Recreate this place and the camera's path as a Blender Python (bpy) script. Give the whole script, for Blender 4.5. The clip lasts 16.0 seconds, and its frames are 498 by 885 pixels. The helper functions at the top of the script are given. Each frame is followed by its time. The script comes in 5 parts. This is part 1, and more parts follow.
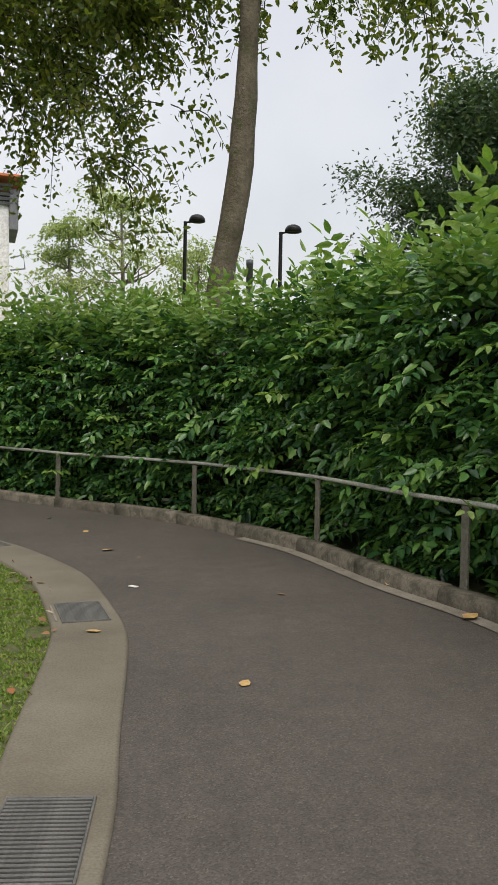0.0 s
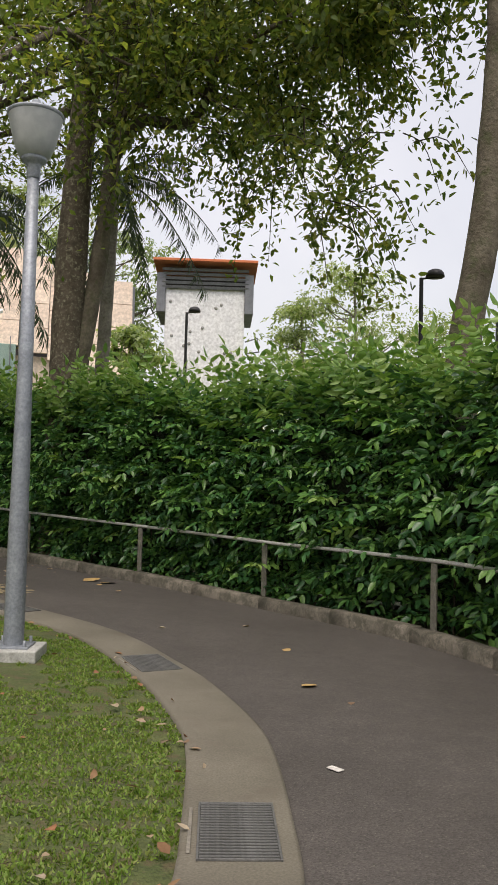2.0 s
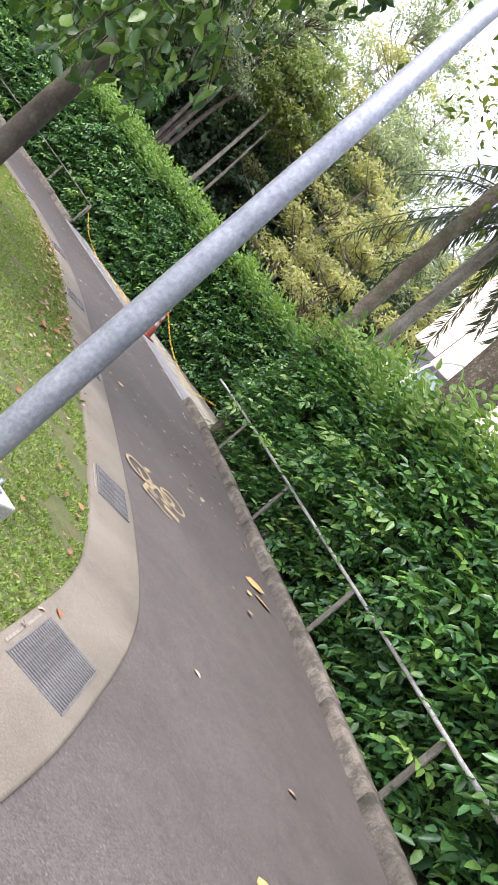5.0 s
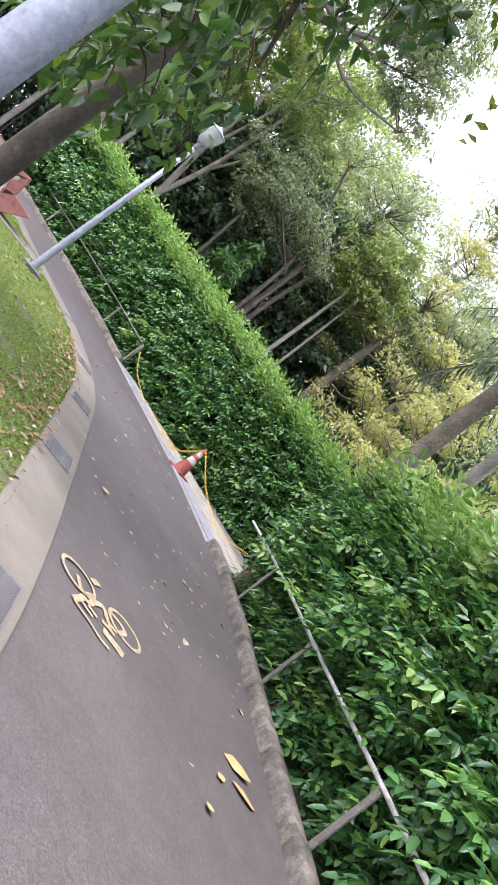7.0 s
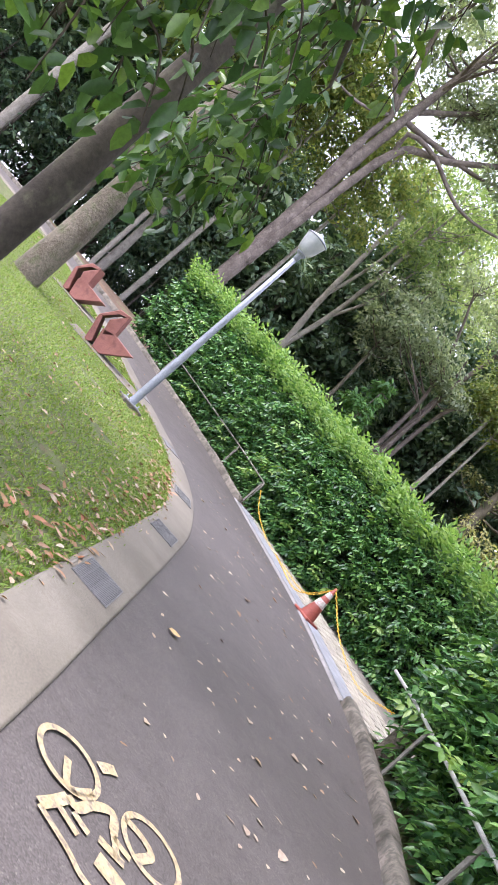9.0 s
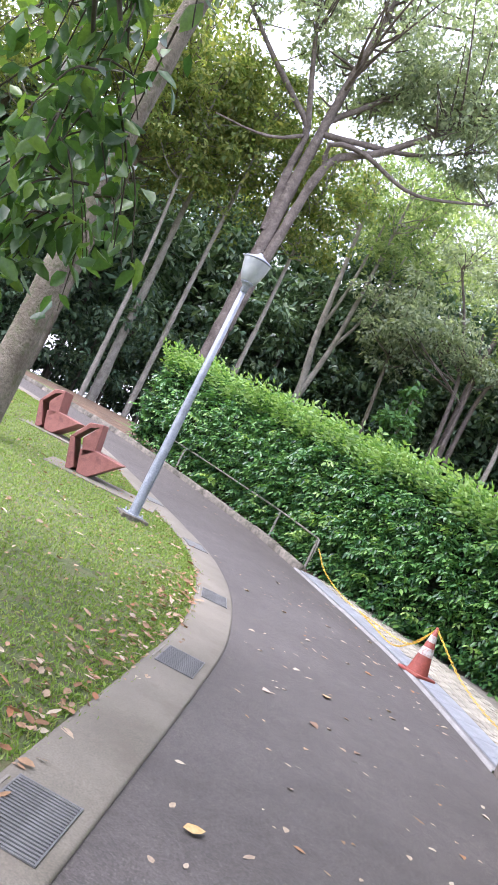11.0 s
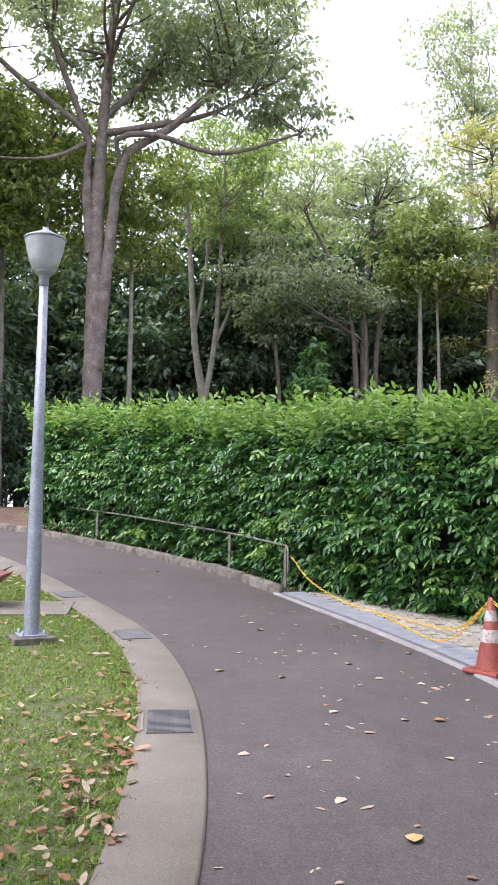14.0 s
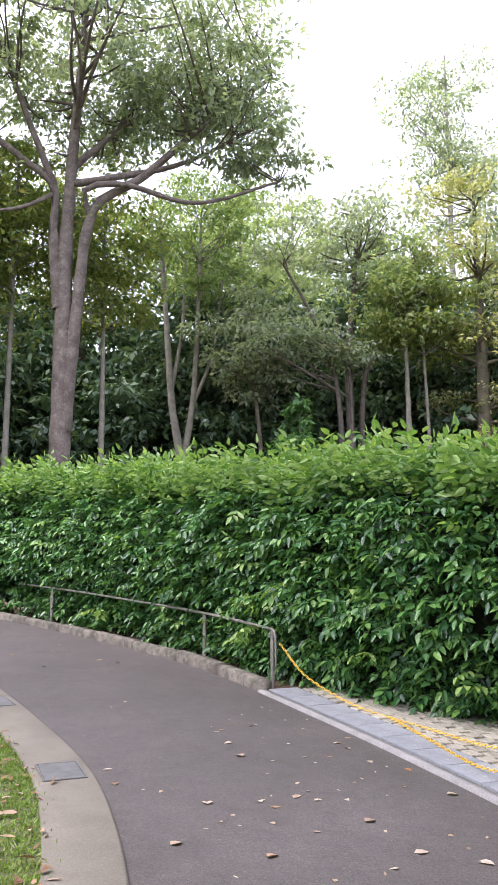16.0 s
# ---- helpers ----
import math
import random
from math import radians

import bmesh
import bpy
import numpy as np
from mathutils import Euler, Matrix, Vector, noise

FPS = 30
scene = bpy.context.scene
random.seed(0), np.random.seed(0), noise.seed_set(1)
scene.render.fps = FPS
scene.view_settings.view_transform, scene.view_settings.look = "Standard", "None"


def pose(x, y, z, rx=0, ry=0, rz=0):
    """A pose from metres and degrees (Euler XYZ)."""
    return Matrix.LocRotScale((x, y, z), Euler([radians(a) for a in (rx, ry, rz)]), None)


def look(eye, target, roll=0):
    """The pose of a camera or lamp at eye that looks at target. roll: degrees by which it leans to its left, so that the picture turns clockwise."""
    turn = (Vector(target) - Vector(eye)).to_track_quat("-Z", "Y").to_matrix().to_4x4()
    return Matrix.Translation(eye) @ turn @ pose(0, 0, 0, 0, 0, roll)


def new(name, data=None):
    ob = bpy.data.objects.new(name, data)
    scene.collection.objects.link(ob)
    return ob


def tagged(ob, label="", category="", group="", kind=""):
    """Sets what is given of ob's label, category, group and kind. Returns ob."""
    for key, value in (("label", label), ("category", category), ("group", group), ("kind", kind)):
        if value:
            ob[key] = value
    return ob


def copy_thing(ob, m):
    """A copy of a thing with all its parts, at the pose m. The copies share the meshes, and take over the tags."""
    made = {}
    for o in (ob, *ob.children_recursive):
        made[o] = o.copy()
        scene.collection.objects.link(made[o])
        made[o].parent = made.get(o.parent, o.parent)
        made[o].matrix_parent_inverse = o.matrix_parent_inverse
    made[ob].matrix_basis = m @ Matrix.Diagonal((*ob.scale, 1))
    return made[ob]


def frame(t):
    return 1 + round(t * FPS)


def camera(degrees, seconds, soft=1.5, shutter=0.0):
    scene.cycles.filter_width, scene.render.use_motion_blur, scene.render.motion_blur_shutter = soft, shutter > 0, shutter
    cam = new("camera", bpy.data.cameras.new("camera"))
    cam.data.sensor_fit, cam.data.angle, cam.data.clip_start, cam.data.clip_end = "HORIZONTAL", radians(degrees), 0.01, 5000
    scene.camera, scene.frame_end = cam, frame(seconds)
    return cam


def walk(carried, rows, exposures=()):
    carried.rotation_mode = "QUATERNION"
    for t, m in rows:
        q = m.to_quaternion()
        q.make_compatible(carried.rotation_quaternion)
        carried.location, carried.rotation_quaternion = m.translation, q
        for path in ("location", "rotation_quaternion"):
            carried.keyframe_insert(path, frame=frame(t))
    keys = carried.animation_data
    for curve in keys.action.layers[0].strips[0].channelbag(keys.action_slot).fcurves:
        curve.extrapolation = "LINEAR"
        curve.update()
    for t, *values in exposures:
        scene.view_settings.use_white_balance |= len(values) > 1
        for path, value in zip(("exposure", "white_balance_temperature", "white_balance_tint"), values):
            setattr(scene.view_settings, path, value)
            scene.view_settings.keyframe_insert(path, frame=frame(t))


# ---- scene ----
cam = camera(33.3, 16.0)
PATH = [
    (0, (0.021, 0.76, 1.455), (-0.038, 2.758, 1.386), 1.1),
    (0.5, (0.021, 1.379, 1.436), (-0.142, 3.372, 1.388), 2.3),
    (1, (-0.003, 1.99, 1.426), (-0.383, 3.953, 1.431), 1.6),
    (1.5, (-0.083, 2.618, 1.427), (-0.644, 4.536, 1.51), 0.8),
    (2, (-0.227, 3.254, 1.411), (-0.843, 5.153, 1.533), 1.5),
    (2.5, (-0.288, 3.865, 1.364), (-0.926, 5.758, 1.461), 1.4),
    (3, (-0.371, 4.444, 1.369), (-1.118, 6.299, 1.355), 12.9),
    (3.5, (-0.437, 5.054, 1.405), (-1.248, 6.882, 1.409), 25.9),
    (4, (-0.499, 5.696, 1.384), (-1.596, 7.367, 1.309), 41.2),
    (4.2, (-0.539, 5.93, 1.394), (-1.754, 7.514, 1.272), 44.5),
    (6.3, (-1.324, 8.49, 1.318), (-2.872, 9.755, 1.355), 51.7),
    (6.5, (-1.459, 8.673, 1.35), (-3.051, 9.882, 1.396), 51.9),
    (7, (-1.832, 9.092, 1.379), (-3.519, 10.164, 1.455), 53.2),
    (7.5, (-2.2, 9.507, 1.39), (-3.961, 10.451, 1.478), 51.4),
    (8, (-2.593, 9.882, 1.431), (-4.425, 10.681, 1.498), 50.3),
    (8.5, (-3.031, 10.228, 1.492), (-4.916, 10.894, 1.532), 50.0),
    (8.7, (-3.187, 10.382, 1.485), (-5.079, 11.029, 1.523), 49.9),
    (10.8, (-5.015, 11.652, 1.829), (-6.979, 12.018, 1.93), 28.8),
    (11, (-5.221, 11.744, 1.874), (-7.176, 12.156, 1.967), 26.1),
    (11.5, (-5.771, 11.973, 1.875), (-7.702, 12.473, 2.016), 18.0),
    (12, (-6.34, 12.128, 1.926), (-8.261, 12.634, 2.164), 10.4),
    (12.5, (-6.952, 12.317, 1.957), (-8.867, 12.859, 2.147), 2.4),
    (13, (-7.53, 12.529, 2.001), (-9.448, 13.069, 2.17), 1.6),
    (13.5, (-8.13, 12.768, 2.016), (-10.049, 13.306, 2.178), 1.6),
    (14, (-8.673, 13.009, 2.029), (-10.587, 13.564, 2.2), 0.8),
    (14.5, (-9.293, 13.227, 2.033), (-11.207, 13.779, 2.213), 0.5),
    (15, (-9.864, 13.399, 2.123), (-11.777, 13.955, 2.299), 0.5),
    (15.5, (-10.466, 13.618, 2.141), (-12.371, 14.194, 2.339), -0.2),
    (16, (-11.042, 13.814, 2.157), (-12.925, 14.401, 2.484), -0.5),
]
EXPOSURES = [(0, 0.12, 6950, 10), (2.2, 0.18, 6950, 14), (3.0, 0.34, 6850, 15), (3.5, 0.52, 6800, 16), (4.0, 1.0, 6600, 18), (6.3, 1.77, 5950, 26), (8.7, 1.92, 5950, 26), (11.0, 2.0, 5800, 25), (12.5, 1.54, 5850, 25), (16.0, 1.54, 6050, 25)]
walk(cam, [(t, look(eye, target, roll)) for t, eye, target, roll in PATH], EXPOSURES)
# ---- world and light ----
world = bpy.data.worlds.new("overcast_sky")
scene.world = world
world.use_nodes = True
wn, wl = world.node_tree.nodes, world.node_tree.links
wn.clear()
sky = wn.new("ShaderNodeTexSky")
sky.sky_type, sky.sun_disc = "NISHITA", False
sky.sun_elevation, sky.sun_rotation = radians(58), radians(200)
sky.dust_density, sky.air_density = 4.0, 1.5
sky_bg = wn.new("ShaderNodeBackground")
sky_bg.inputs["Strength"].default_value = 0.05
cloud_bg = wn.new("ShaderNodeBackground")
cloud_bg.inputs["Strength"].default_value = 0.88
w_co = wn.new("ShaderNodeTexCoord")
w_noise = wn.new("ShaderNodeTexNoise")
w_noise.inputs["Scale"].default_value = 2.2
w_noise.inputs["Detail"].default_value = 6.0
w_ramp = wn.new("ShaderNodeValToRGB")
w_ramp.color_ramp.elements[0].position, w_ramp.color_ramp.elements[1].position = 0.32, 0.72
w_ramp.color_ramp.elements[0].color = (0.56, 0.58, 0.65, 1)
w_ramp.color_ramp.elements[1].color = (0.80, 0.80, 0.84, 1)
w_add = wn.new("ShaderNodeAddShader")
w_out = wn.new("ShaderNodeOutputWorld")
wl.new(w_co.outputs["Generated"], w_noise.inputs["Vector"])
wl.new(w_noise.outputs["Fac"], w_ramp.inputs["Fac"])
wl.new(w_ramp.outputs["Color"], cloud_bg.inputs["Color"])
wl.new(sky.outputs["Color"], sky_bg.inputs["Color"])
wl.new(sky_bg.outputs["Background"], w_add.inputs[0])
wl.new(cloud_bg.outputs["Background"], w_add.inputs[1])
wl.new(w_add.outputs["Shader"], w_out.inputs["Surface"])

sun = new("sun", bpy.data.lights.new("sun", "SUN"))
sun.data.energy, sun.data.angle, sun.data.color = 2.0, radians(40), (1.0, 0.96, 0.90)
sun.matrix_world = look((6, -14, 30), (0, 0, 0))

# ---- materials ----


def shader(name):
    m = bpy.data.materials.new(name)
    m.use_nodes = True
    nodes, links = m.node_tree.nodes, m.node_tree.links
    return m, nodes, links, nodes["Principled BSDF"]


def noise_node(nodes, links, scale, detail=5.0, rough=0.6, coord="Object"):
    co = nodes.new("ShaderNodeTexCoord")
    n = nodes.new("ShaderNodeTexNoise")
    n.inputs["Scale"].default_value, n.inputs["Detail"].default_value, n.inputs["Roughness"].default_value = scale, detail, rough
    links.new(co.outputs[coord], n.inputs["Vector"])
    return n


def ramp_node(nodes, links, source, stops):
    r = nodes.new("ShaderNodeValToRGB")
    e = r.color_ramp.elements
    while len(e) < len(stops):
        e.new(0.5)
    for el, (p, c) in zip(e, stops):
        el.position, el.color = p, (*c, 1)
    links.new(source, r.inputs["Fac"])
    return r


def mixed(nodes, links, kind, fac, a, b):
    m = nodes.new("ShaderNodeMix")
    m.data_type, m.blend_type = "RGBA", kind
    for socket, v in ((0, fac), (6, a), (7, b)):
        if isinstance(v, (int, float)):
            m.inputs[socket].default_value = v
        elif isinstance(v, tuple):
            m.inputs[socket].default_value = (*v, 1)
        else:
            links.new(v, m.inputs[socket])
    return m.outputs[2]


def surface(name, dark, light, scale=3.0, fine=60.0, rough=0.8, bump=0.3, depth=0.004, metal=0.0, stain=(0, 0, 0), stain_at=0.62, stain_amount=0.0, spec=0.4, piece=0.0):
    """A rough mineral, metal or painted surface with blotches, fine grain and stains."""
    m, nodes, links, p = shader(name)
    big, small = noise_node(nodes, links, scale), noise_node(nodes, links, fine, 3.0)
    colour = ramp_node(nodes, links, big.outputs["Fac"], [(0.3, dark), (0.7, light)]).outputs["Color"]
    grain = ramp_node(nodes, links, small.outputs["Fac"], [(0.25, (0.72, 0.72, 0.72)), (0.75, (1.25, 1.25, 1.25))]).outputs["Color"]
    colour = mixed(nodes, links, "MULTIPLY", 1.0, colour, grain)
    if stain_amount:
        st = noise_node(nodes, links, scale * 2.3, 8.0, 0.7)
        mask = ramp_node(nodes, links, st.outputs["Fac"], [(stain_at - 0.08, (0, 0, 0)), (stain_at + 0.05, (stain_amount,) * 3)]).outputs["Color"]
        colour = mixed(nodes, links, "MIX", mask, colour, stain)
    if piece:
        info = nodes.new("ShaderNodeObjectInfo")
        tone = ramp_node(nodes, links, info.outputs["Random"], [(0.0, (1 - piece,) * 3), (1.0, (1 + piece,) * 3)]).outputs["Color"]
        colour = mixed(nodes, links, "MULTIPLY", 1.0, colour, tone)
    links.new(colour, p.inputs["Base Color"])
    p.inputs["Roughness"].default_value, p.inputs["Metallic"].default_value = rough, metal
    p.inputs["Specular IOR Level"].default_value = spec
    if bump:
        b = nodes.new("ShaderNodeBump")
        b.inputs["Strength"].default_value, b.inputs["Distance"].default_value = bump, depth
        links.new(small.outputs["Fac"], b.inputs["Height"])
        links.new(b.outputs["Normal"], p.inputs["Normal"])
    return m


def leafy(name, colours, rough=0.45, through_light=0.25, spec=0.4, by_object=False):
    """Leaves: each blade takes its own green."""
    m, nodes, links, p = shader(name)
    if by_object:
        source = nodes.new("ShaderNodeObjectInfo").outputs["Random"]
    else:
        source = nodes.new("ShaderNodeNewGeometry").outputs["Random Per Island"]
    n = len(colours)
    colour = ramp_node(nodes, links, source, [(i / (n - 1), c) for i, c in enumerate(colours)]).outputs["Color"]
    veins = noise_node(nodes, links, 35.0, 3.0)
    tone = ramp_node(nodes, links, veins.outputs["Fac"], [(0.3, (0.8, 0.8, 0.8)), (0.7, (1.15, 1.15, 1.15))]).outputs["Color"]
    colour = mixed(nodes, links, "MULTIPLY", 1.0, colour, tone)
    links.new(colour, p.inputs["Base Color"])
    p.inputs["Roughness"].default_value, p.inputs["Specular IOR Level"].default_value = rough, spec
    glow = nodes.new("ShaderNodeBsdfTranslucent")
    warm = mixed(nodes, links, "MULTIPLY", 1.0, colour, (1.3, 1.35, 0.6))
    links.new(warm, glow.inputs["Color"])
    mix = nodes.new("ShaderNodeMixShader")
    mix.inputs["Fac"].default_value = through_light
    links.new(p.outputs["BSDF"], mix.inputs[1])
    links.new(glow.outputs["BSDF"], mix.inputs[2])
    links.new(mix.outputs["Shader"], nodes["Material Output"].inputs["Surface"])
    return m


def asphalt_material():
    m, nodes, links, p = shader("asphalt")
    big = noise_node(nodes, links, 0.6, 4.0)
    mid = noise_node(nodes, links, 5.0, 6.0, 0.7)
    co = nodes.new("ShaderNodeTexCoord")
    grit = nodes.new("ShaderNodeTexVoronoi")
    grit.inputs["Scale"].default_value = 130.0
    links.new(co.outputs["Object"], grit.inputs["Vector"])
    base = ramp_node(nodes, links, big.outputs["Fac"], [(0.3, (0.080, 0.072, 0.065)), (0.7, (0.109, 0.098, 0.090))]).outputs["Color"]
    wear = ramp_node(nodes, links, mid.outputs["Fac"], [(0.3, (0.85, 0.85, 0.85)), (0.75, (1.15, 1.14, 1.13))]).outputs["Color"]
    base = mixed(nodes, links, "MULTIPLY", 1.0, base, wear)
    stones = ramp_node(nodes, links, grit.outputs["Color"], [(0.0, (0.55, 0.55, 0.55)), (0.8, (1.1, 1.1, 1.1)), (1.0, (1.65, 1.65, 1.6))]).outputs["Color"]
    base = mixed(nodes, links, "MULTIPLY", 1.0, base, stones)
    links.new(base, p.inputs["Base Color"])
    p.inputs["Roughness"].default_value, p.inputs["Specular IOR Level"].default_value = 0.75, 0.35
    b = nodes.new("ShaderNodeBump")
    b.inputs["Strength"].default_value, b.inputs["Distance"].default_value = 0.5, 0.003
    links.new(grit.outputs["Distance"], b.inputs["Height"])
    links.new(b.outputs["Normal"], p.inputs["Normal"])
    return m


ASPHALT = asphalt_material()
CONCRETE = surface("worn_concrete", (0.124, 0.112, 0.086), (0.195, 0.178, 0.140), 1.2, 90, 0.85, 0.4, 0.003, stain=(0.13, 0.11, 0.085), stain_amount=0.6)
KERB = surface("mossy_kerb_concrete", (0.085, 0.078, 0.060), (0.21, 0.185, 0.15), 3.5, 45, 0.9, 0.7, 0.006, stain=(0.055, 0.055, 0.04), stain_at=0.54, stain_amount=0.75, piece=0.14)
GUTTER = surface("gutter_mortar", (0.17, 0.155, 0.13), (0.27, 0.25, 0.21), 3.0, 70, 0.9, 0.5, 0.004, stain=(0.10, 0.09, 0.07), stain_amount=0.6)
SOIL = surface("lawn_soil", (0.062, 0.085, 0.028), (0.115, 0.135, 0.048), 3.5, 40, 0.95, 0.9, 0.03, stain=(0.13, 0.092, 0.056), stain_at=0.58, stain_amount=0.7)
STEEL = surface("dull_steel", (0.52, 0.51, 0.49), (0.68, 0.67, 0.65), 5.0, 60, 0.36, 0.1, 0.001, metal=0.4, stain=(0.28, 0.26, 0.23), stain_amount=0.4)
POST_STEEL = surface("weathered_flat_steel", (0.15, 0.145, 0.12), (0.26, 0.25, 0.21), 6.0, 50, 0.6, 0.2, 0.002, metal=0.35, stain=(0.10, 0.11, 0.06), stain_amount=0.6)
GALV = surface("galvanised_steel", (0.24, 0.265, 0.30), (0.345, 0.37, 0.405), 7.0, 40, 0.5, 0.08, 0.001, metal=0.45, stain=(0.30, 0.32, 0.33), stain_amount=0.5)
CAST = surface("grating_iron", (0.12, 0.12, 0.116), (0.19, 0.19, 0.184), 8.0, 80, 0.55, 0.2, 0.001, metal=0.3)
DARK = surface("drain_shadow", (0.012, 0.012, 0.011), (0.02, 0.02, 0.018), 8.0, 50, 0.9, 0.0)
BLACK = surface("black_paint", (0.018, 0.019, 0.02), (0.03, 0.03, 0.032), 6.0, 60, 0.5, 0.05, 0.001)
PLINTH = surface("plinth_concrete", (0.33, 0.33, 0.31), (0.48, 0.48, 0.45), 5.0, 60, 0.85, 0.4, 0.003, stain=(0.2, 0.2, 0.17), stain_amount=0.6)
BARK = surface("grey_brown_bark", (0.085, 0.07, 0.05), (0.19, 0.165, 0.125), 2.0, 18, 0.95, 1.0, 0.03, stain=(0.07, 0.085, 0.035), stain_at=0.58, stain_amount=0.7)
BARK_DARK = surface("dark_ivy_bark", (0.05, 0.042, 0.033), (0.11, 0.095, 0.075), 2.0, 26, 0.95, 0.45, 0.015, stain=(0.16, 0.17, 0.10), stain_at=0.62, stain_amount=0.6)
IVY_BARK = surface("ivy_flecked_bark", (0.065, 0.052, 0.038), (0.14, 0.115, 0.085), 7.0, 30, 0.95, 0.6, 0.015, stain=(0.30, 0.29, 0.20), stain_at=0.60, stain_amount=0.9)
BARK_RED = surface("reddish_fissured_bark", (0.085, 0.07, 0.059), (0.19, 0.158, 0.137), 1.6, 14, 0.95, 1.0, 0.03, stain=(0.27, 0.235, 0.205), stain_at=0.6, stain_amount=0.6)
BARK_PALE = surface("pale_smooth_bark", (0.17, 0.155, 0.125), (0.31, 0.29, 0.245), 2.5, 20, 0.9, 0.5, 0.012, stain=(0.12, 0.13, 0.08), stain_amount=0.6)
TWIG = surface("hedge_stems", (0.03, 0.026, 0.015), (0.07, 0.055, 0.035), 6.0, 40, 0.95, 0.3, 0.004)
HEDGE_SHADE = surface("hedge_shade", (0.008, 0.012, 0.006), (0.022, 0.03, 0.012), 7.0, 30, 1.0, 0.6, 0.05)
HEDGE_LEAF = leafy("hedge_leaf", [(0.024, 0.076, 0.030), (0.042, 0.130, 0.042), (0.075, 0.20, 0.055), (0.120, 0.27, 0.066), (0.175, 0.33, 0.08)], 0.34, 0.24, 0.6)
SHOOT_LEAF = leafy("hedge_new_shoots", [(0.10, 0.22, 0.045), (0.17, 0.31, 0.07), (0.25, 0.39, 0.11), (0.32, 0.46, 0.16)], 0.4, 0.35, 0.5)
CROWN_LEAF = leafy("tree_leaf", [(0.070, 0.112, 0.036), (0.125, 0.180, 0.050), (0.180, 0.235, 0.062), (0.27, 0.27, 0.066)], 0.5, 0.58)
# Leaf colour lifted to stand in for light lost inside the crowns.
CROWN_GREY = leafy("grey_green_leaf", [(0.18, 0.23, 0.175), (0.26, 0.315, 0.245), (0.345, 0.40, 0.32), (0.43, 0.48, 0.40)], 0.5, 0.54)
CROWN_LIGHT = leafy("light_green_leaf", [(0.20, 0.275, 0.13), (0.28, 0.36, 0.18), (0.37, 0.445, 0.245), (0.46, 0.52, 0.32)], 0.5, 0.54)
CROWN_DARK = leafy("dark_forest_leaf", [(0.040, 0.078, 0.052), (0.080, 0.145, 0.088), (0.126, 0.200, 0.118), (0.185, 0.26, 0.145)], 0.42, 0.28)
CROWN_GOLD = leafy("yellow_green_leaf", [(0.25, 0.28, 0.14), (0.36, 0.37, 0.20), (0.48, 0.45, 0.27), (0.30, 0.34, 0.17)], 0.5, 0.54)
CROWN_MID = leafy("mid_green_leaf", [(0.115, 0.18, 0.08), (0.17, 0.25, 0.115), (0.23, 0.31, 0.15), (0.295, 0.35, 0.165)], 0.5, 0.54)
CROWN_OLIVE = leafy("olive_green_leaf", [(0.11, 0.165, 0.06), (0.175, 0.24, 0.082), (0.25, 0.30, 0.105), (0.34, 0.345, 0.12)], 0.5, 0.54)
CROWN_YOUNG = leafy("young_tree_leaf", [(0.07, 0.17, 0.06), (0.11, 0.24, 0.075), (0.16, 0.31, 0.09)], 0.45, 0.35)
NEAR_LEAF = leafy("broad_glossy_leaf", [(0.030, 0.075, 0.022), (0.045, 0.105, 0.030), (0.070, 0.145, 0.034), (0.14, 0.23, 0.04)], 0.35, 0.35, 0.5)
PALM_LEAF = leafy("palm_leaflet", [(0.035, 0.06, 0.03), (0.055, 0.085, 0.04), (0.08, 0.11, 0.06)], 0.5, 0.25)
GRASS = leafy("grass_blade", [(0.115, 0.20, 0.032), (0.165, 0.27, 0.044), (0.22, 0.325, 0.064), (0.27, 0.28, 0.10)], 0.6, 0.3)
LITTER = leafy("dry_leaf", [(0.16, 0.08, 0.04), (0.28, 0.17, 0.09), (0.42, 0.36, 0.27), (0.30, 0.13, 0.06), (0.20, 0.15, 0.10)], 0.7, 0.1, 0.3)
LITTER_EACH = leafy("fallen_leaf_each", [(0.30, 0.14, 0.05), (0.42, 0.34, 0.25), (0.50, 0.44, 0.35), (0.20, 0.12, 0.07), (0.45, 0.38, 0.30), (0.36, 0.25, 0.16)], 0.7, 0.1, 0.3, True)
YELLOW_LEAF = surface("yellow_fallen_leaf", (0.44, 0.26, 0.09), (0.54, 0.39, 0.18), 20.0, 90, 0.6, 0.2, 0.002)
PAPER = surface("white_scrap", (0.55, 0.53, 0.49), (0.72, 0.70, 0.66), 20.0, 90, 0.8, 0.2, 0.002)
MARKING = surface("faded_cream_paint", (0.31, 0.24, 0.12), (0.43, 0.355, 0.215), 12.0, 60, 0.8, 0.2, 0.001, stain=(0.14, 0.125, 0.11), stain_at=0.57, stain_amount=0.85)
CONE_RED = surface("faded_orange_plastic", (0.22, 0.05, 0.034), (0.30, 0.078, 0.054), 5.0, 50, 0.5, 0.1, 0.001, stain=(0.25, 0.09, 0.06), stain_amount=0.6)
CONE_WHITE = surface("scuffed_reflective_band", (0.38, 0.36, 0.33), (0.54, 0.52, 0.48), 9.0, 60, 0.5, 0.1, 0.001, stain=(0.28, 0.13, 0.10), stain_at=0.56, stain_amount=0.8)
ROPE = surface("yellow_rope", (0.62, 0.36, 0.03), (0.80, 0.52, 0.06), 20.0, 90, 0.6, 0.6, 0.004)
RED_STONE = surface("red_granite", (0.20, 0.075, 0.06), (0.33, 0.14, 0.11), 2.5, 70, 0.6, 0.3, 0.003, stain=(0.12, 0.05, 0.045), stain_amount=0.6)
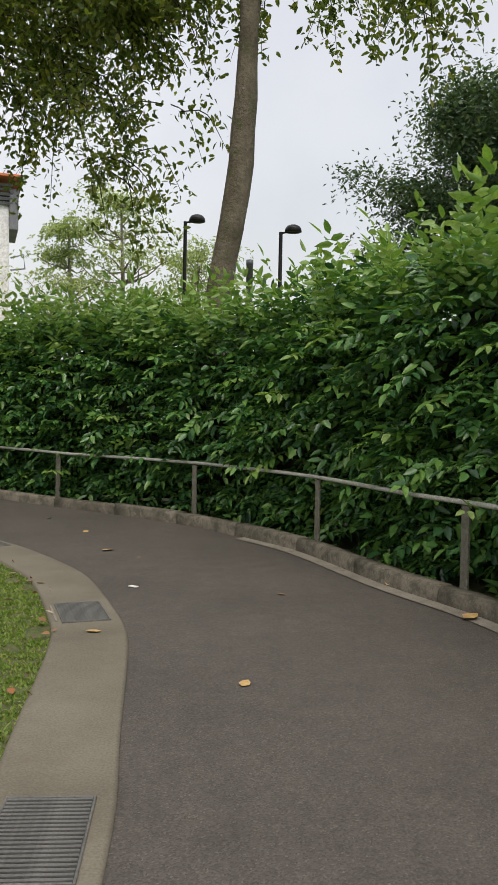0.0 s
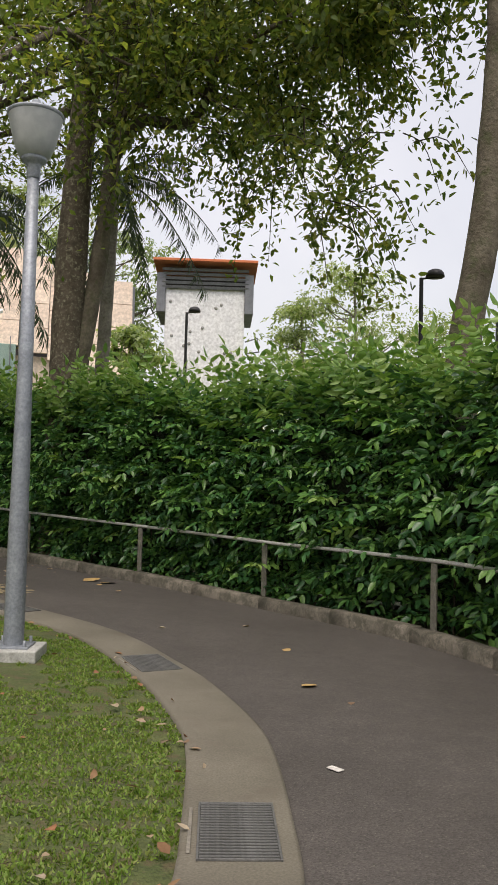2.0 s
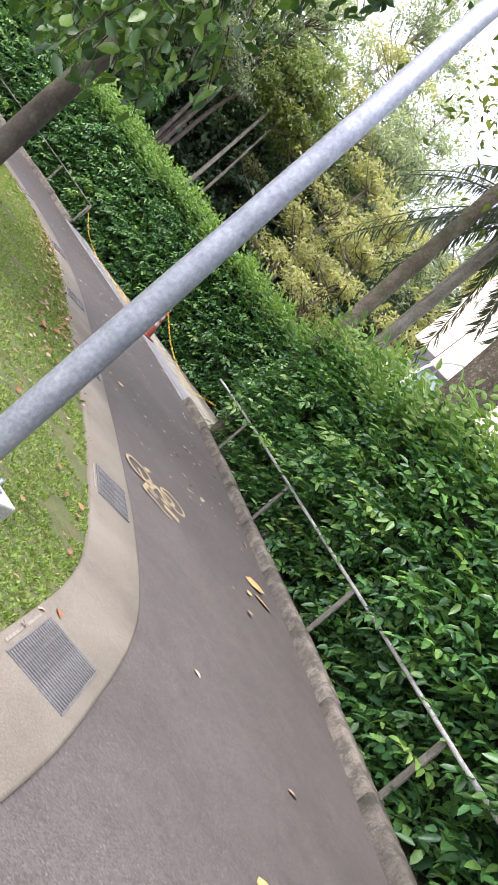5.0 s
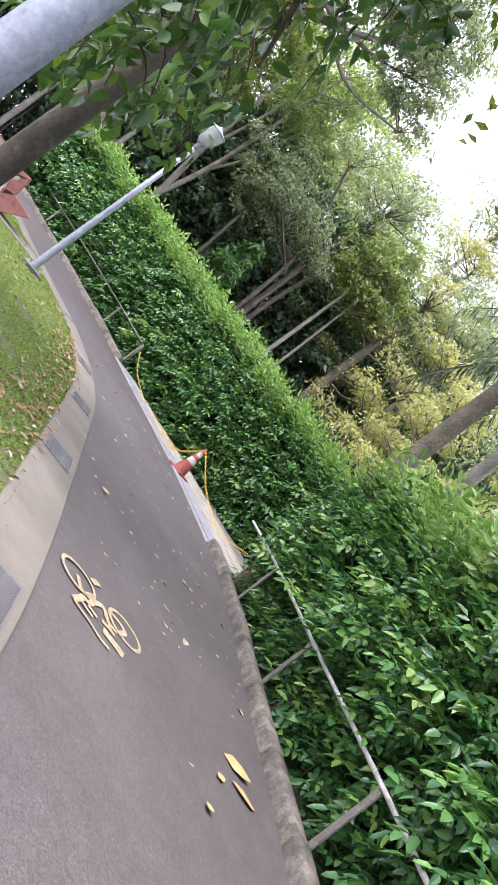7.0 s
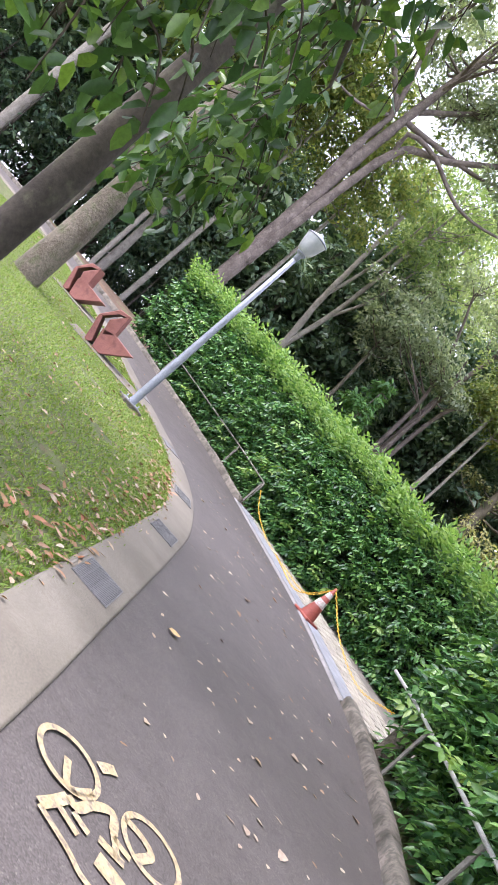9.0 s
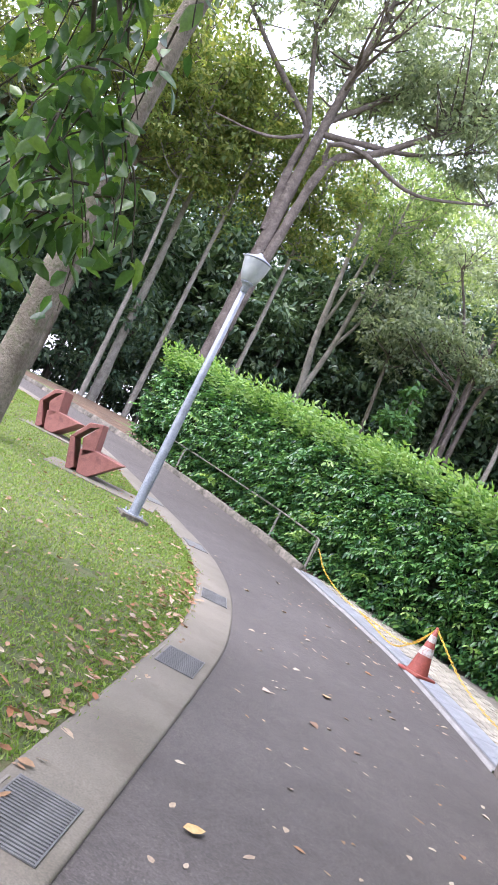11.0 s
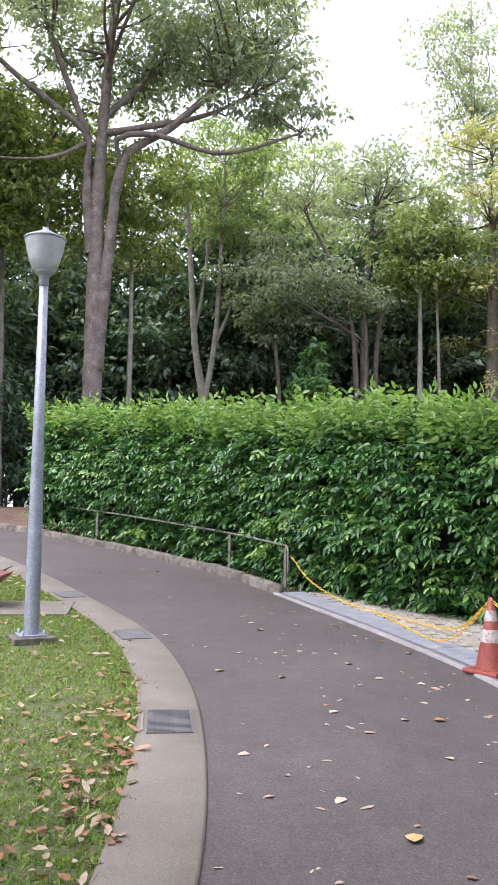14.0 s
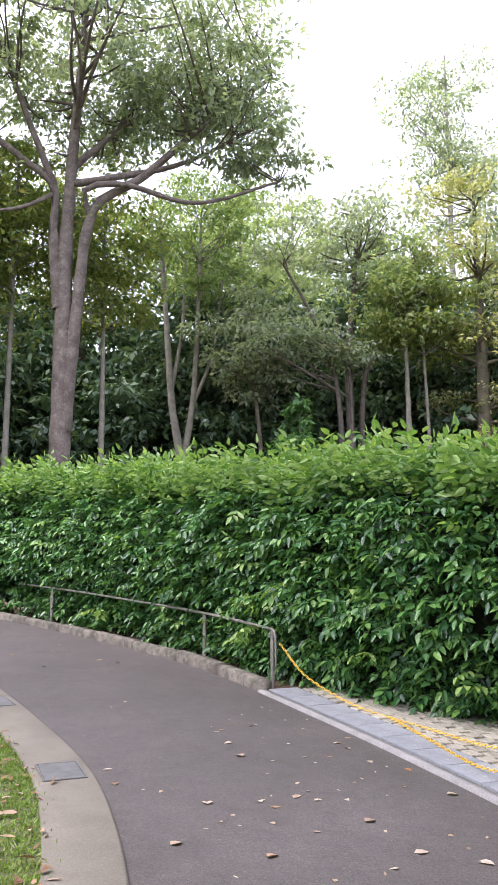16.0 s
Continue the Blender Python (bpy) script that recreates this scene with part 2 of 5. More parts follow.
SLAB = surface("blue_grey_slab", (0.20, 0.215, 0.23), (0.27, 0.285, 0.30), 3.0, 60, 0.7, 0.3, 0.003, stain=(0.36, 0.36, 0.35), stain_amount=0.35, piece=0.06)
EDGE_WHITE = surface("pale_edge_concrete", (0.19, 0.185, 0.175), (0.28, 0.272, 0.26), 3.0, 60, 0.8, 0.3, 0.003, stain=(0.3, 0.29, 0.27), stain_amount=0.5)
COBBLE = surface("sandy_cobble", (0.30, 0.28, 0.22), (0.46, 0.43, 0.35), 4.0, 50, 0.9, 0.6, 0.006, stain=(0.20, 0.19, 0.13), stain_amount=0.6, piece=0.15)
WALL_WHITE = surface("white_climbing_wall", (0.80, 0.81, 0.83), (0.90, 0.91, 0.92), 0.5, 6, 0.8, 0.3, 0.02, stain=(0.62, 0.63, 0.66), stain_amount=0.4)
WALL_BEIGE = surface("beige_climbing_panel", (0.66, 0.53, 0.43), (0.78, 0.66, 0.55), 0.6, 8, 0.85, 0.3, 0.01, piece=0.08)
ROOF_RED = surface("orange_roof_sheet", (0.60, 0.16, 0.07), (0.72, 0.24, 0.10), 1.0, 20, 0.6, 0.1, 0.002)
LOUVRE = surface("grey_louvre_metal", (0.16, 0.17, 0.19), (0.25, 0.26, 0.28), 2.0, 30, 0.55, 0.1, 0.002, metal=0.3)
FOREST_FLOOR = surface("forest_floor_litter", (0.06, 0.04, 0.025), (0.14, 0.09, 0.055), 1.5, 25, 0.95, 0.8, 0.03)


def lamp_glass():
    m, nodes, links, p = shader("milky_lamp_bowl")
    n = noise_node(nodes, links, 9.0, 4.0)
    c = ramp_node(nodes, links, n.outputs["Fac"], [(0.3, (0.42, 0.45, 0.45)), (0.7, (0.60, 0.62, 0.61))]).outputs["Color"]
    links.new(c, p.inputs["Base Color"])
    p.inputs["Roughness"].default_value = 0.35
    p.inputs["Transmission Weight"].default_value = 0.35
    return m


BOWL = lamp_glass()

# ---- mesh tools ----
rng = np.random.default_rng(7)


def mesh_of(name, verts, faces, mats, smooth=False):
    """A mesh from an array of points and an array of faces with equally many corners."""
    verts, faces = np.asarray(verts, dtype=np.float32), np.asarray(faces, dtype=np.int32)
    me = bpy.data.meshes.new(name)
    k = faces.shape[1]
    me.vertices.add(len(verts))
    me.vertices.foreach_set("co", verts.ravel())
    me.loops.add(faces.size)
    me.loops.foreach_set("vertex_index", faces.ravel())
    me.polygons.add(len(faces))
    me.polygons.foreach_set("loop_start", np.arange(0, faces.size, k, dtype=np.int32))
    me.polygons.foreach_set("loop_total", np.full(len(faces), k, dtype=np.int32))
    if smooth:
        me.polygons.foreach_set("use_smooth", np.ones(len(faces), dtype=bool))
    me.update(calc_edges=True)
    me.validate()
    me.materials.append(mats)
    return me


def part(name, data, parent=None, label="", kind="", m=None):
    """One mesh object, under a thing or a part where one is given."""
    ob = new(name, data)
    if parent is not None:
        ob.parent = parent
    if m is not None:
        ob.matrix_basis = m
    return tagged(ob, label, kind=kind)


def thing(name, label, category, at=None, group="", kind=""):
    ob = new(name)
    ob.empty_display_size = 0.2
    if at is not None:
        ob.matrix_basis = at
    return tagged(ob, label, category, group, kind)


def bm_mesh(name, bm, material, smooth=False):
    me = bpy.data.meshes.new(name)
    bmesh.ops.recalc_face_normals(bm, faces=bm.faces)
    if smooth:
        for f in bm.faces:
            f.smooth = True
    bm.to_mesh(me)
    bm.free()
    me.materials.append(material)
    return me


def box(name, size, material, centre=(0, 0, 0), bevel=0.0, m=None):
    bm = bmesh.new()
    bmesh.ops.create_cube(bm, size=1.0, matrix=Matrix.Translation(centre) @ Matrix.Diagonal((*size, 1)))
    if bevel:
        bmesh.ops.bevel(bm, geom=bm.edges[:], offset=bevel, segments=2, affect="EDGES", profile=0.5)
    if m is not None:
        bm.transform(m)
    return bm_mesh(name, bm, material)


def lathe(name, profile, material, sides=24, smooth=True):
    """A turned shape about z from (radius, height) pairs."""
    a = np.linspace(0, 2 * np.pi, sides, endpoint=False)
    rows = [np.stack([r * np.cos(a), r * np.sin(a), np.full(sides, z)], 1) for r, z in profile]
    verts = np.concatenate(rows)
    faces = []
    for i in range(len(profile) - 1):
        for j in range(sides):
            k = (j + 1) % sides
            faces.append((i * sides + j, i * sides + k, (i + 1) * sides + k, (i + 1) * sides + j))
    return mesh_of(name, verts, faces, material, smooth)


def tube_arrays(points, radii, sides=8, uneven=0.0, seed=0):
    """Points and faces of a round bar that follows a line, with a radius at each point."""
    p = np.asarray(points, float)
    r = np.broadcast_to(np.asarray(radii, float), (len(p),))
    d = np.gradient(p, axis=0)
    d /= np.linalg.norm(d, axis=1, keepdims=True) + 1e-9
    ref = np.array([0.0, 0.0, 1.0]) if abs(d[:, 2]).mean() < 0.8 else np.array([1.0, 0.0, 0.0])
    u = np.cross(d, ref)
    u /= np.linalg.norm(u, axis=1, keepdims=True) + 1e-9
    v = np.cross(d, u)
    a = np.linspace(0, 2 * np.pi, sides, endpoint=False)
    rad = r[:, None] * np.ones(sides)
    if uneven:
        g = np.random.default_rng(seed)
        rad = rad * (1 + uneven * g.normal(size=rad.shape))
    verts = p[:, None, :] + rad[..., None] * (np.cos(a)[None, :, None] * u[:, None, :] + np.sin(a)[None, :, None] * v[:, None, :])
    n = len(p)
    i, j = np.meshgrid(np.arange(n - 1), np.arange(sides), indexing="ij")
    k = (j + 1) % sides
    faces = np.stack([i * sides + j, i * sides + k, (i + 1) * sides + k, (i + 1) * sides + j], -1).reshape(-1, 4)
    return verts.reshape(-1, 3), faces


def joined(pieces):
    verts, faces, n = [], [], 0
    for v, f in pieces:
        verts.append(v)
        faces.append(np.asarray(f) + n)
        n += len(v)
    return np.concatenate(verts), np.concatenate(faces)


def tube(name, points, radii, material, sides=8, uneven=0.0):
    v, f = tube_arrays(points, radii, sides, uneven)
    return mesh_of(name, v, f, material, True)


def spline(points, step=0.25):
    """A smooth line through the points, in even steps."""
    p = np.asarray(points, float)
    p = np.vstack([2 * p[0] - p[1], p, 2 * p[-1] - p[-2]])
    out = []
    for i in range(1, len(p) - 2):
        t = np.linspace(0, 1, 24, endpoint=False)[:, None]
        a, b, c, d = p[i - 1], p[i], p[i + 1], p[i + 2]
        out.append(0.5 * (2 * b + (c - a) * t + (2 * a - 5 * b + 4 * c - d) * t**2 + (3 * b - a - 3 * c + d) * t**3))
    q = np.vstack([*out, p[-2:-1]])
    s = np.concatenate([[0], np.cumsum(np.linalg.norm(np.diff(q, axis=0), axis=1))])
    e = np.linspace(0, s[-1], max(2, int(s[-1] / step) + 1))
    return np.stack([np.interp(e, s, q[:, k]) for k in range(q.shape[1])], 1)


def side_of(line):
    """Unit vectors to the right of a plan line, seen along it."""
    d = np.gradient(line[:, :2], axis=0)
    d /= np.linalg.norm(d, axis=1, keepdims=True) + 1e-9
    return np.stack([d[:, 1], -d[:, 0]], 1)


RISE_X = np.array([-400, -45, -36, -30, -25, -22, -20, -15, -10, -6, -3, 5, 400], float)
RISE_Z = np.array([2.2, 2.2, 1.9, 1.44, 1.03, 0.80, 0.69, 0.485, 0.275, 0.11, 0.0, 0.0, 0.0])


def rise(x):
    """Height of the ground."""
    return np.interp(x, RISE_X, RISE_Z)


def ribbon(name, lines, heights, material, smooth=False):
    """A band across several plan lines of equally many points, each at a height above the ground."""
    n = len(lines[0])
    verts = np.concatenate([np.column_stack([l[:, :2], rise(l[:, 0]) + h]) for l, h in zip(lines, heights)])
    faces = [(r * n + i, r * n + i + 1, (r + 1) * n + i + 1, (r + 1) * n + i) for r in range(len(lines) - 1) for i in range(n - 1)]
    return mesh_of(name, verts, faces, material, smooth)


def resample(line, n):
    s = np.concatenate([[0], np.cumsum(np.linalg.norm(np.diff(line, axis=0), axis=1))])
    e = np.linspace(0, s[-1], n)
    return np.stack([np.interp(e, s, line[:, k]) for k in range(line.shape[1])], 1)


def blades(base, axis, up, length, width, fold=0.12, droop=0.12, simple=False):
    """Points and faces of many leaves: each has a base, a way to its tip and an upper side."""
    axis = axis / (np.linalg.norm(axis, axis=1, keepdims=True) + 1e-9)
    side = np.cross(axis, up)
    side /= np.linalg.norm(side, axis=1, keepdims=True) + 1e-9
    nrm = np.cross(side, axis)
    L, W = np.asarray(length)[:, None], np.asarray(width)[:, None]
    tip = base + axis * L - nrm * droop * L
    n = len(base)
    if simple:
        mid = base + axis * L * 0.45
        v = np.stack([base, mid + side * W / 2 + nrm * fold * W, tip, mid - side * W / 2 + nrm * fold * W], 1)
        f = np.arange(4 * n).reshape(n, 4)
        return v.reshape(-1, 3), f
    a, b = base + axis * L * 0.3 + nrm * fold * W, base + axis * L * 0.7 - nrm * (droop * 0.5 * L - fold * W * 0.8)
    v = np.stack([base, a + side * W * 0.5, b + side * W * 0.38, tip, b - side * W * 0.38, a - side * W * 0.5], 1)
    o = np.arange(n)[:, None] * 6
    f = np.stack([o + np.array([0, 1, 2, 3]), o + np.array([0, 3, 4, 5])], 1).reshape(-1, 4)
    return v.reshape(-1, 3), f


def unit(v):
    return v / (np.linalg.norm(v, axis=-1, keepdims=True) + 1e-9)


# ---- plan: the path's lines ----
OUTER = spline([(-0.1, -14), (-0.2, -6), (-0.3, 0), (-0.48, 3.2), (-0.65, 4.45), (-0.89, 6.0), (-1.12, 6.75), (-1.6, 7.95), (-2.2, 8.87), (-2.8, 9.6), (-3.8, 10.55), (-5.03, 11.21), (-6.63, 11.85), (-8.52, 12.52), (-11.3, 13.5), (-13.1, 14.08),
                (-15.2, 14.52), (-17.0, 14.69), (-18.8, 14.64), (-21.5, 14.2), (-24.0, 13.6), (-26.5, 12.75), (-29.5, 11.4), (-32.5, 8.7), (-35, 5)])
STRIP_W = 0.475
INNER = OUTER - STRIP_W * side_of(OUTER)
KERB_1 = spline([(3.3, -14), (3.1, -6), (2.9, 0), (2.25, 4.5), (1.62, 6.6), (1.0, 7.85), (0.31, 9.5), (-0.42, 10.6), (-1.22, 11.57), (-2.7, 12.75), (-3.9, 13.45), (-5.53, 14.27), (-7.73, 15.17), (-9.6, 15.98), (-11.4, 16.68), (-12.6, 16.98)])
MOUTH = spline([(-12.6, 16.98), (-13.6, 17.12), (-15.8, 17.37), (-17.7, 17.38), (-19.8, 17.29), (-21.4, 17.15)])
KERB_2 = spline([(-21.4, 17.15), (-22.3, 17.02), (-24.0, 16.6), (-26.0, 15.8), (-27.8, 15.0), (-30.8, 13.3), (-33.5, 10.9), (-36.5, 7.0), (-38.5, 3.0)])
RIGHT = np.vstack([KERB_1, MOUTH[1:], KERB_2[1:]])

# ---- ground and path ----
gx = np.unique(np.concatenate([RISE_X, np.linspace(-60, 20, 81), np.linspace(-400, 400, 33)]))
gy = np.unique(np.concatenate([np.linspace(-30, 80, 56), np.linspace(-400, 400, 33)]))
GX, GY = np.meshgrid(gx, gy, indexing="ij")
gv = np.stack([GX, GY, rise(GX) - 0.012], -1).reshape(-1, 3)
gi, gj = np.meshgrid(np.arange(len(gx) - 1), np.arange(len(gy) - 1), indexing="ij")
gf = np.stack([gi * len(gy) + gj, (gi + 1) * len(gy) + gj, (gi + 1) * len(gy) + gj + 1, gi * len(gy) + gj + 1], -1).reshape(-1, 4)
part("ground", mesh_of("ground", gv, gf, SOIL), label="lawn of short green grass with bare earth patches", kind="structure")

N = 300
road_l, road_r = resample(OUTER, N), resample(RIGHT, N)
mids = [road_l + (road_r - road_l) * k for k in (0, 0.25, 0.5, 0.75, 1)]
part("path", ribbon("path", mids, (0, 0.012, 0.018, 0.012, 0), ASPHALT, True), label="dark grey worn asphalt footpath curving uphill", kind="structure")

strip_in, strip_out = resample(INNER, N), resample(OUTER + 0.006 * side_of(OUTER), N)
strip_in2, strip_out2 = strip_in + 0.02 * side_of(strip_in), strip_out - 0.02 * side_of(strip_out)
part("pavement", ribbon("pavement", [strip_in, strip_in, strip_in2, strip_out2, strip_out, strip_out], (-0.05, 0.012, 0.02, 0.022, 0.014, -0.05), CONCRETE), label="brown-grey concrete drain strip beside the path", kind="structure")


k2 = side_of(KERB_2)
part("forest_floor", ribbon("forest_floor", [KERB_2 + 0.2 * k2, KERB_2 + 3 * k2, KERB_2 + 10 * k2, KERB_2 + 30 * k2], (-0.002, 0.0, 0.0, 0.0), FOREST_FLOOR), label="brown leaf-strewn forest floor beyond the kerb", kind="structure")


gut = spline([(2.25, 4.5), (1.62, 6.6), (1.0, 7.85), (0.31, 9.5), (-0.3, 10.42)])
part("gutter", ribbon("gutter", [gut - 0.13 * side_of(gut), gut], (0.010, 0.016), GUTTER), label="narrow mortar gutter beside the kerb", kind="structure")


def kerb(line, label, length=1.25):
    """A low kerb of cast lengths with open joints and rounded tops."""
    k = thing("kerb", label, "kerb", kind="structure")
    n = int(len(line) * 0.25 / length)
    fine = resample(line, n * 4 + 1)
    out = side_of(fine)
    for i in range(n):
        idx = np.arange(i * 4, i * 4 + 5)
        seg, o = fine[idx].copy(), out[idx]
        seg[0] += (seg[1] - seg[0]) * 0.02
        seg[-1] -= (seg[-1] - seg[-2]) * 0.02
        lift = 0.145 + rng.normal() * 0.008
        prof = [(0.0, -0.05), (0.0, lift - 0.035), (0.03, lift), (0.15, lift - 0.002), (0.18, lift - 0.03), (0.18, -0.05)]
        jit = rng.normal(size=(6, 5)) * 0.0014
        verts = np.concatenate([np.column_stack([seg + o * (d + jit[q][:, None]), rise(seg[:, 0]) + h + jit[q] * 0.7]) for q, (d, h) in enumerate(prof)])
        faces = [(q * 5 + c, q * 5 + c + 1, (q + 1) * 5 + c + 1, (q + 1) * 5 + c) for q in range(5) for c in range(4)]
        faces += [(0, 5, 10, 25), (10, 15, 20, 25), (4, 29, 14, 9), (14, 29, 24, 19)]
        part("kerb_stone", mesh_of("kerb_stone", verts, faces, KERB), k)


kerb(KERB_1[KERB_1[:, 1] > -4], "low worn concrete kerb with mossy stains below the hedge")
kerb(KERB_2, "low dark concrete kerb with moss below the far hedge")


# ---- railings ----
def railing(line, post_at, label, height=0.80, setback=0.18, bend_first=False, bar=None):
    """A round handrail on flat posts behind the kerb."""
    r = thing("railing", label, "railing")
    off = line + setback * side_of(line)
    z = rise(off[:, 0]) + height
    pts = np.column_stack([off, z])
    if bend_first:
        d = unit(pts[0] - pts[2])
        pts = np.vstack([pts[0] + d * 0.10 + (0, 0, -0.62), pts[0] + d * 0.10 + (0, 0, -0.09), pts[0] + d * 0.07 + (0, 0, -0.025), pts[0] + (0, 0, -0.002), pts[1:]])
    part("handrail", tube("handrail", pts, 0.021, bar or STEEL, 10), r, "dull round steel handrail")
    sh = None
    for x in post_at:
        i = int(np.argmin(abs(off[:, 0] - x)))
        d = off[min(i + 1, len(off) - 1)] - off[max(i - 1, 0)]
        turn = math.degrees(math.atan2(d[1], d[0]))
        if sh is None:
            sh = box("post", (0.085, 0.022, height - 0.0), POST_STEEL, (0, 0, height / 2 - 0.02), 0.004)
        part("post", sh, r, "flat weathered steel post", m=pose(off[i, 0], off[i, 1], float(rise(off[i, 0])) - 0.005, 0, 0, turn))
    return r


s_line = KERB_1[(KERB_1[:, 1] > -3)]
railing(s_line, (2.83, 2.45, 1.5, 0.45, -1.08, -3.3, -5.6, -8.1, -10.5), "weathered steel handrail on flat posts before the hedge")
railing(KERB_2[(KERB_2[:, 0] < -21.5) & (KERB_2[:, 0] > -29.4)], (-21.65, -23.6, -28.4), "dull green-grey steel handrail with a bent-down end and flat posts", 0.74, 0.31, True, POST_STEEL)


# ---- drain covers in the concrete strip ----
def strip_place(x, y):
    """Nearest place in the middle of the strip, and the heading there."""
    mid = (INNER + OUTER) / 2
    i = int(np.argmin(np.hypot(mid[:, 0] - x, mid[:, 1] - y)))
    d = mid[i + 1] - mid[i - 1]
    slope = math.degrees(math.atan2(float(rise(mid[i + 1, 0]) - rise(mid[i - 1, 0])), float(np.hypot(*d))))
    return pose(mid[i, 0], mid[i, 1], float(rise(mid[i, 0])) + 0.022, 0, 0, math.degrees(math.atan2(d[1], d[0]))) @ pose(0, 0, 0, 0, -slope, 0)


def drain_grate(m):
    """An iron grate with cross bars in a frame, let into the strip."""
    g = thing("drain_grate", "grey iron drain grate with thin bars set in concrete", "drain grate", m, "drain covers along the strip")
    # Thin sheet just under the bars; its near-black colour paints the shade below.
    part("pit", box("pit", (0.56, 0.33, 0.004), DARK, (0, 0, 0.002)), g, "near-black sheet for the shade below the bars")
    fr = [((0.585, 0.010, 0.010), (0, 0.161, 0.004)), ((0.585, 0.010, 0.010), (0, -0.161, 0.004)), ((0.010, 0.312, 0.010), (0.286, 0, 0.004)), ((0.010, 0.312, 0.010), (-0.286, 0, 0.004))]
    for s, c in fr:
        part("frame_bar", box("frame_bar", s, CAST, c, 0.002), g)
    bar = box("bar", (0.015, 0.31, 0.007), CAST, (0, 0, 0.0055))
    for i in range(20):
        part("bar", bar, g, m=pose(-0.266 + i * 0.028, 0, 0))
    part("lifting_slot", box("lifting_slot", (0.46, 0.016, 0.006), GUTTER, (0, 0.198, 0.003), 0.002), g)
    return g


def drain_lid(m):
    g = thing("manhole_cover", "solid blue-grey drain lid with a narrow frame", "drain cover", m, "drain covers along the strip")
    part("plate", box("plate", (0.50, 0.31, 0.008), CAST, (0, 0, 0.004), 0.002), g)
    for y in (-0.168, 0.168):
        part("frame_bar", box("frame_bar", (0.54, 0.014, 0.010), CAST, (0, y, 0.004), 0.002), g)
    for x in (-0.263, 0.263):
        part("frame_bar", box("frame_bar", (0.014, 0.322, 0.010), CAST, (x, 0, 0.004), 0.002), g)
    return g


grate = drain_grate(strip_place(-0.83, 3.56))
for x, y in ((-1.28, 6.71), (-3.05, 9.57), (-5.45, 11.2), (-8.65, 12.35), (-11.7, 13.35), (-14.95, 14.1)):
    copy_thing(grate, strip_place(x, y))
lid = drain_lid(strip_place(-18.2, 14.3))
for x, y in ((-21.5, 14.1),):
    copy_thing(lid, strip_place(x, y))


# ---- lamps ----
def post_lamp(m, label):
    p = thing("post_lamp", label, "street lamp", m, "post-top lamps on the lawn")
    part("plinth", box("plinth", (0.46, 0.46, 0.10), PLINTH, (0, 0, 0.045), 0.012), p, "pale square concrete plinth")
    plate = part("base_plate", box("base_plate", (0.30, 0.30, 0.016), GALV, (0, 0, 0.103), 0.003), p)
    bolt = lathe("bolt", [(0.0, 0.05), (0.014, 0.05), (0.014, 0.0)], GALV, 8)
    for sx in (-0.115, 0.115):
        for sy in (-0.115, 0.115):
            part("bolt", bolt, plate, m=pose(sx, sy, 0.11))
    part("pole", lathe("pole", [(0.085, 0.105), (0.083, 0.9), (0.064, 2.4), (0.050, 4.02), (0.0, 4.03)], GALV, 8, False), p, "tapered galvanised steel pole")
    part("collar", lathe("collar", [(0.052, 4.0), (0.058, 4.01), (0.058, 4.10), (0.075, 4.13), (0.104, 4.15), (0.108, 4.18), (0.1, 4.185)], GALV, 20), p)
    part("bowl", lathe("bowl", [(0.10, 4.175), (0.135, 4.195), (0.172, 4.29), (0.205, 4.42), (0.226, 4.535), (0.226, 4.545)], BOWL, 28), p, "frosted grey tapered bowl")
    part("cap", lathe("cap", [(0.226, 4.53), (0.24, 4.545), (0.236, 4.56), (0.12, 4.612), (0.042, 4.655), (0.032, 4.685), (0.0, 4.69)], GALV, 28), p, "shallow metal lid with a small knob")
    return p


lamp_1 = post_lamp(pose(-4.15, 9.24, 0.02, 0, 0, 20), "pale galvanised post lamp on the grass beside the path")
lamp_2 = copy_thing(lamp_1, pose(-18.25, 13.33, 0.575, 0, 0, 10))
tagged(lamp_2, "pale galvanised post lamp on the lawn near the stone seats")
for piece in lamp_2.children:
    if piece.name.startswith("plinth"):
        piece.data = box("plinth", (0.46, 0.46, 0.10), KERB, (0, 0, 0.045), 0.012)
        tagged(piece, "dark weathered square concrete plinth")


def street_lamp(m, height):
    p = thing("street_lamp", "black street lamp with a half-dome head behind the hedge", "street lamp", m, "black street lamps behind the hedge")
    part("pole", lathe("pole", [(0.06, 0), (0.05, height * 0.6), (0.042, height)], BLACK, 10), p)
    part("arm", tube("arm", [(0, 0, height - 0.02), (0.12, 0, height - 0.01), (0.42, 0, height)], 0.022, BLACK, 8), p)
    part("head", lathe("head", [(0.0, 0.16), (0.07, 0.155), (0.14, 0.125), (0.18, 0.07), (0.195, 0.0), (0.18, -0.01), (0.0, -0.005)], BLACK, 20), p, "black half-dome lamp head", m=pose(0.28, 0, height))
    return p


sl = street_lamp(pose(-2.15, 20.4, -0.02, 0, 0, -5), 5.95)
copy_thing(sl, pose(0.09, 19.74, -0.38, 0, 0, -8))
copy_thing(sl, pose(-10.2, 27.3, 1.1, 0, 0, -8))


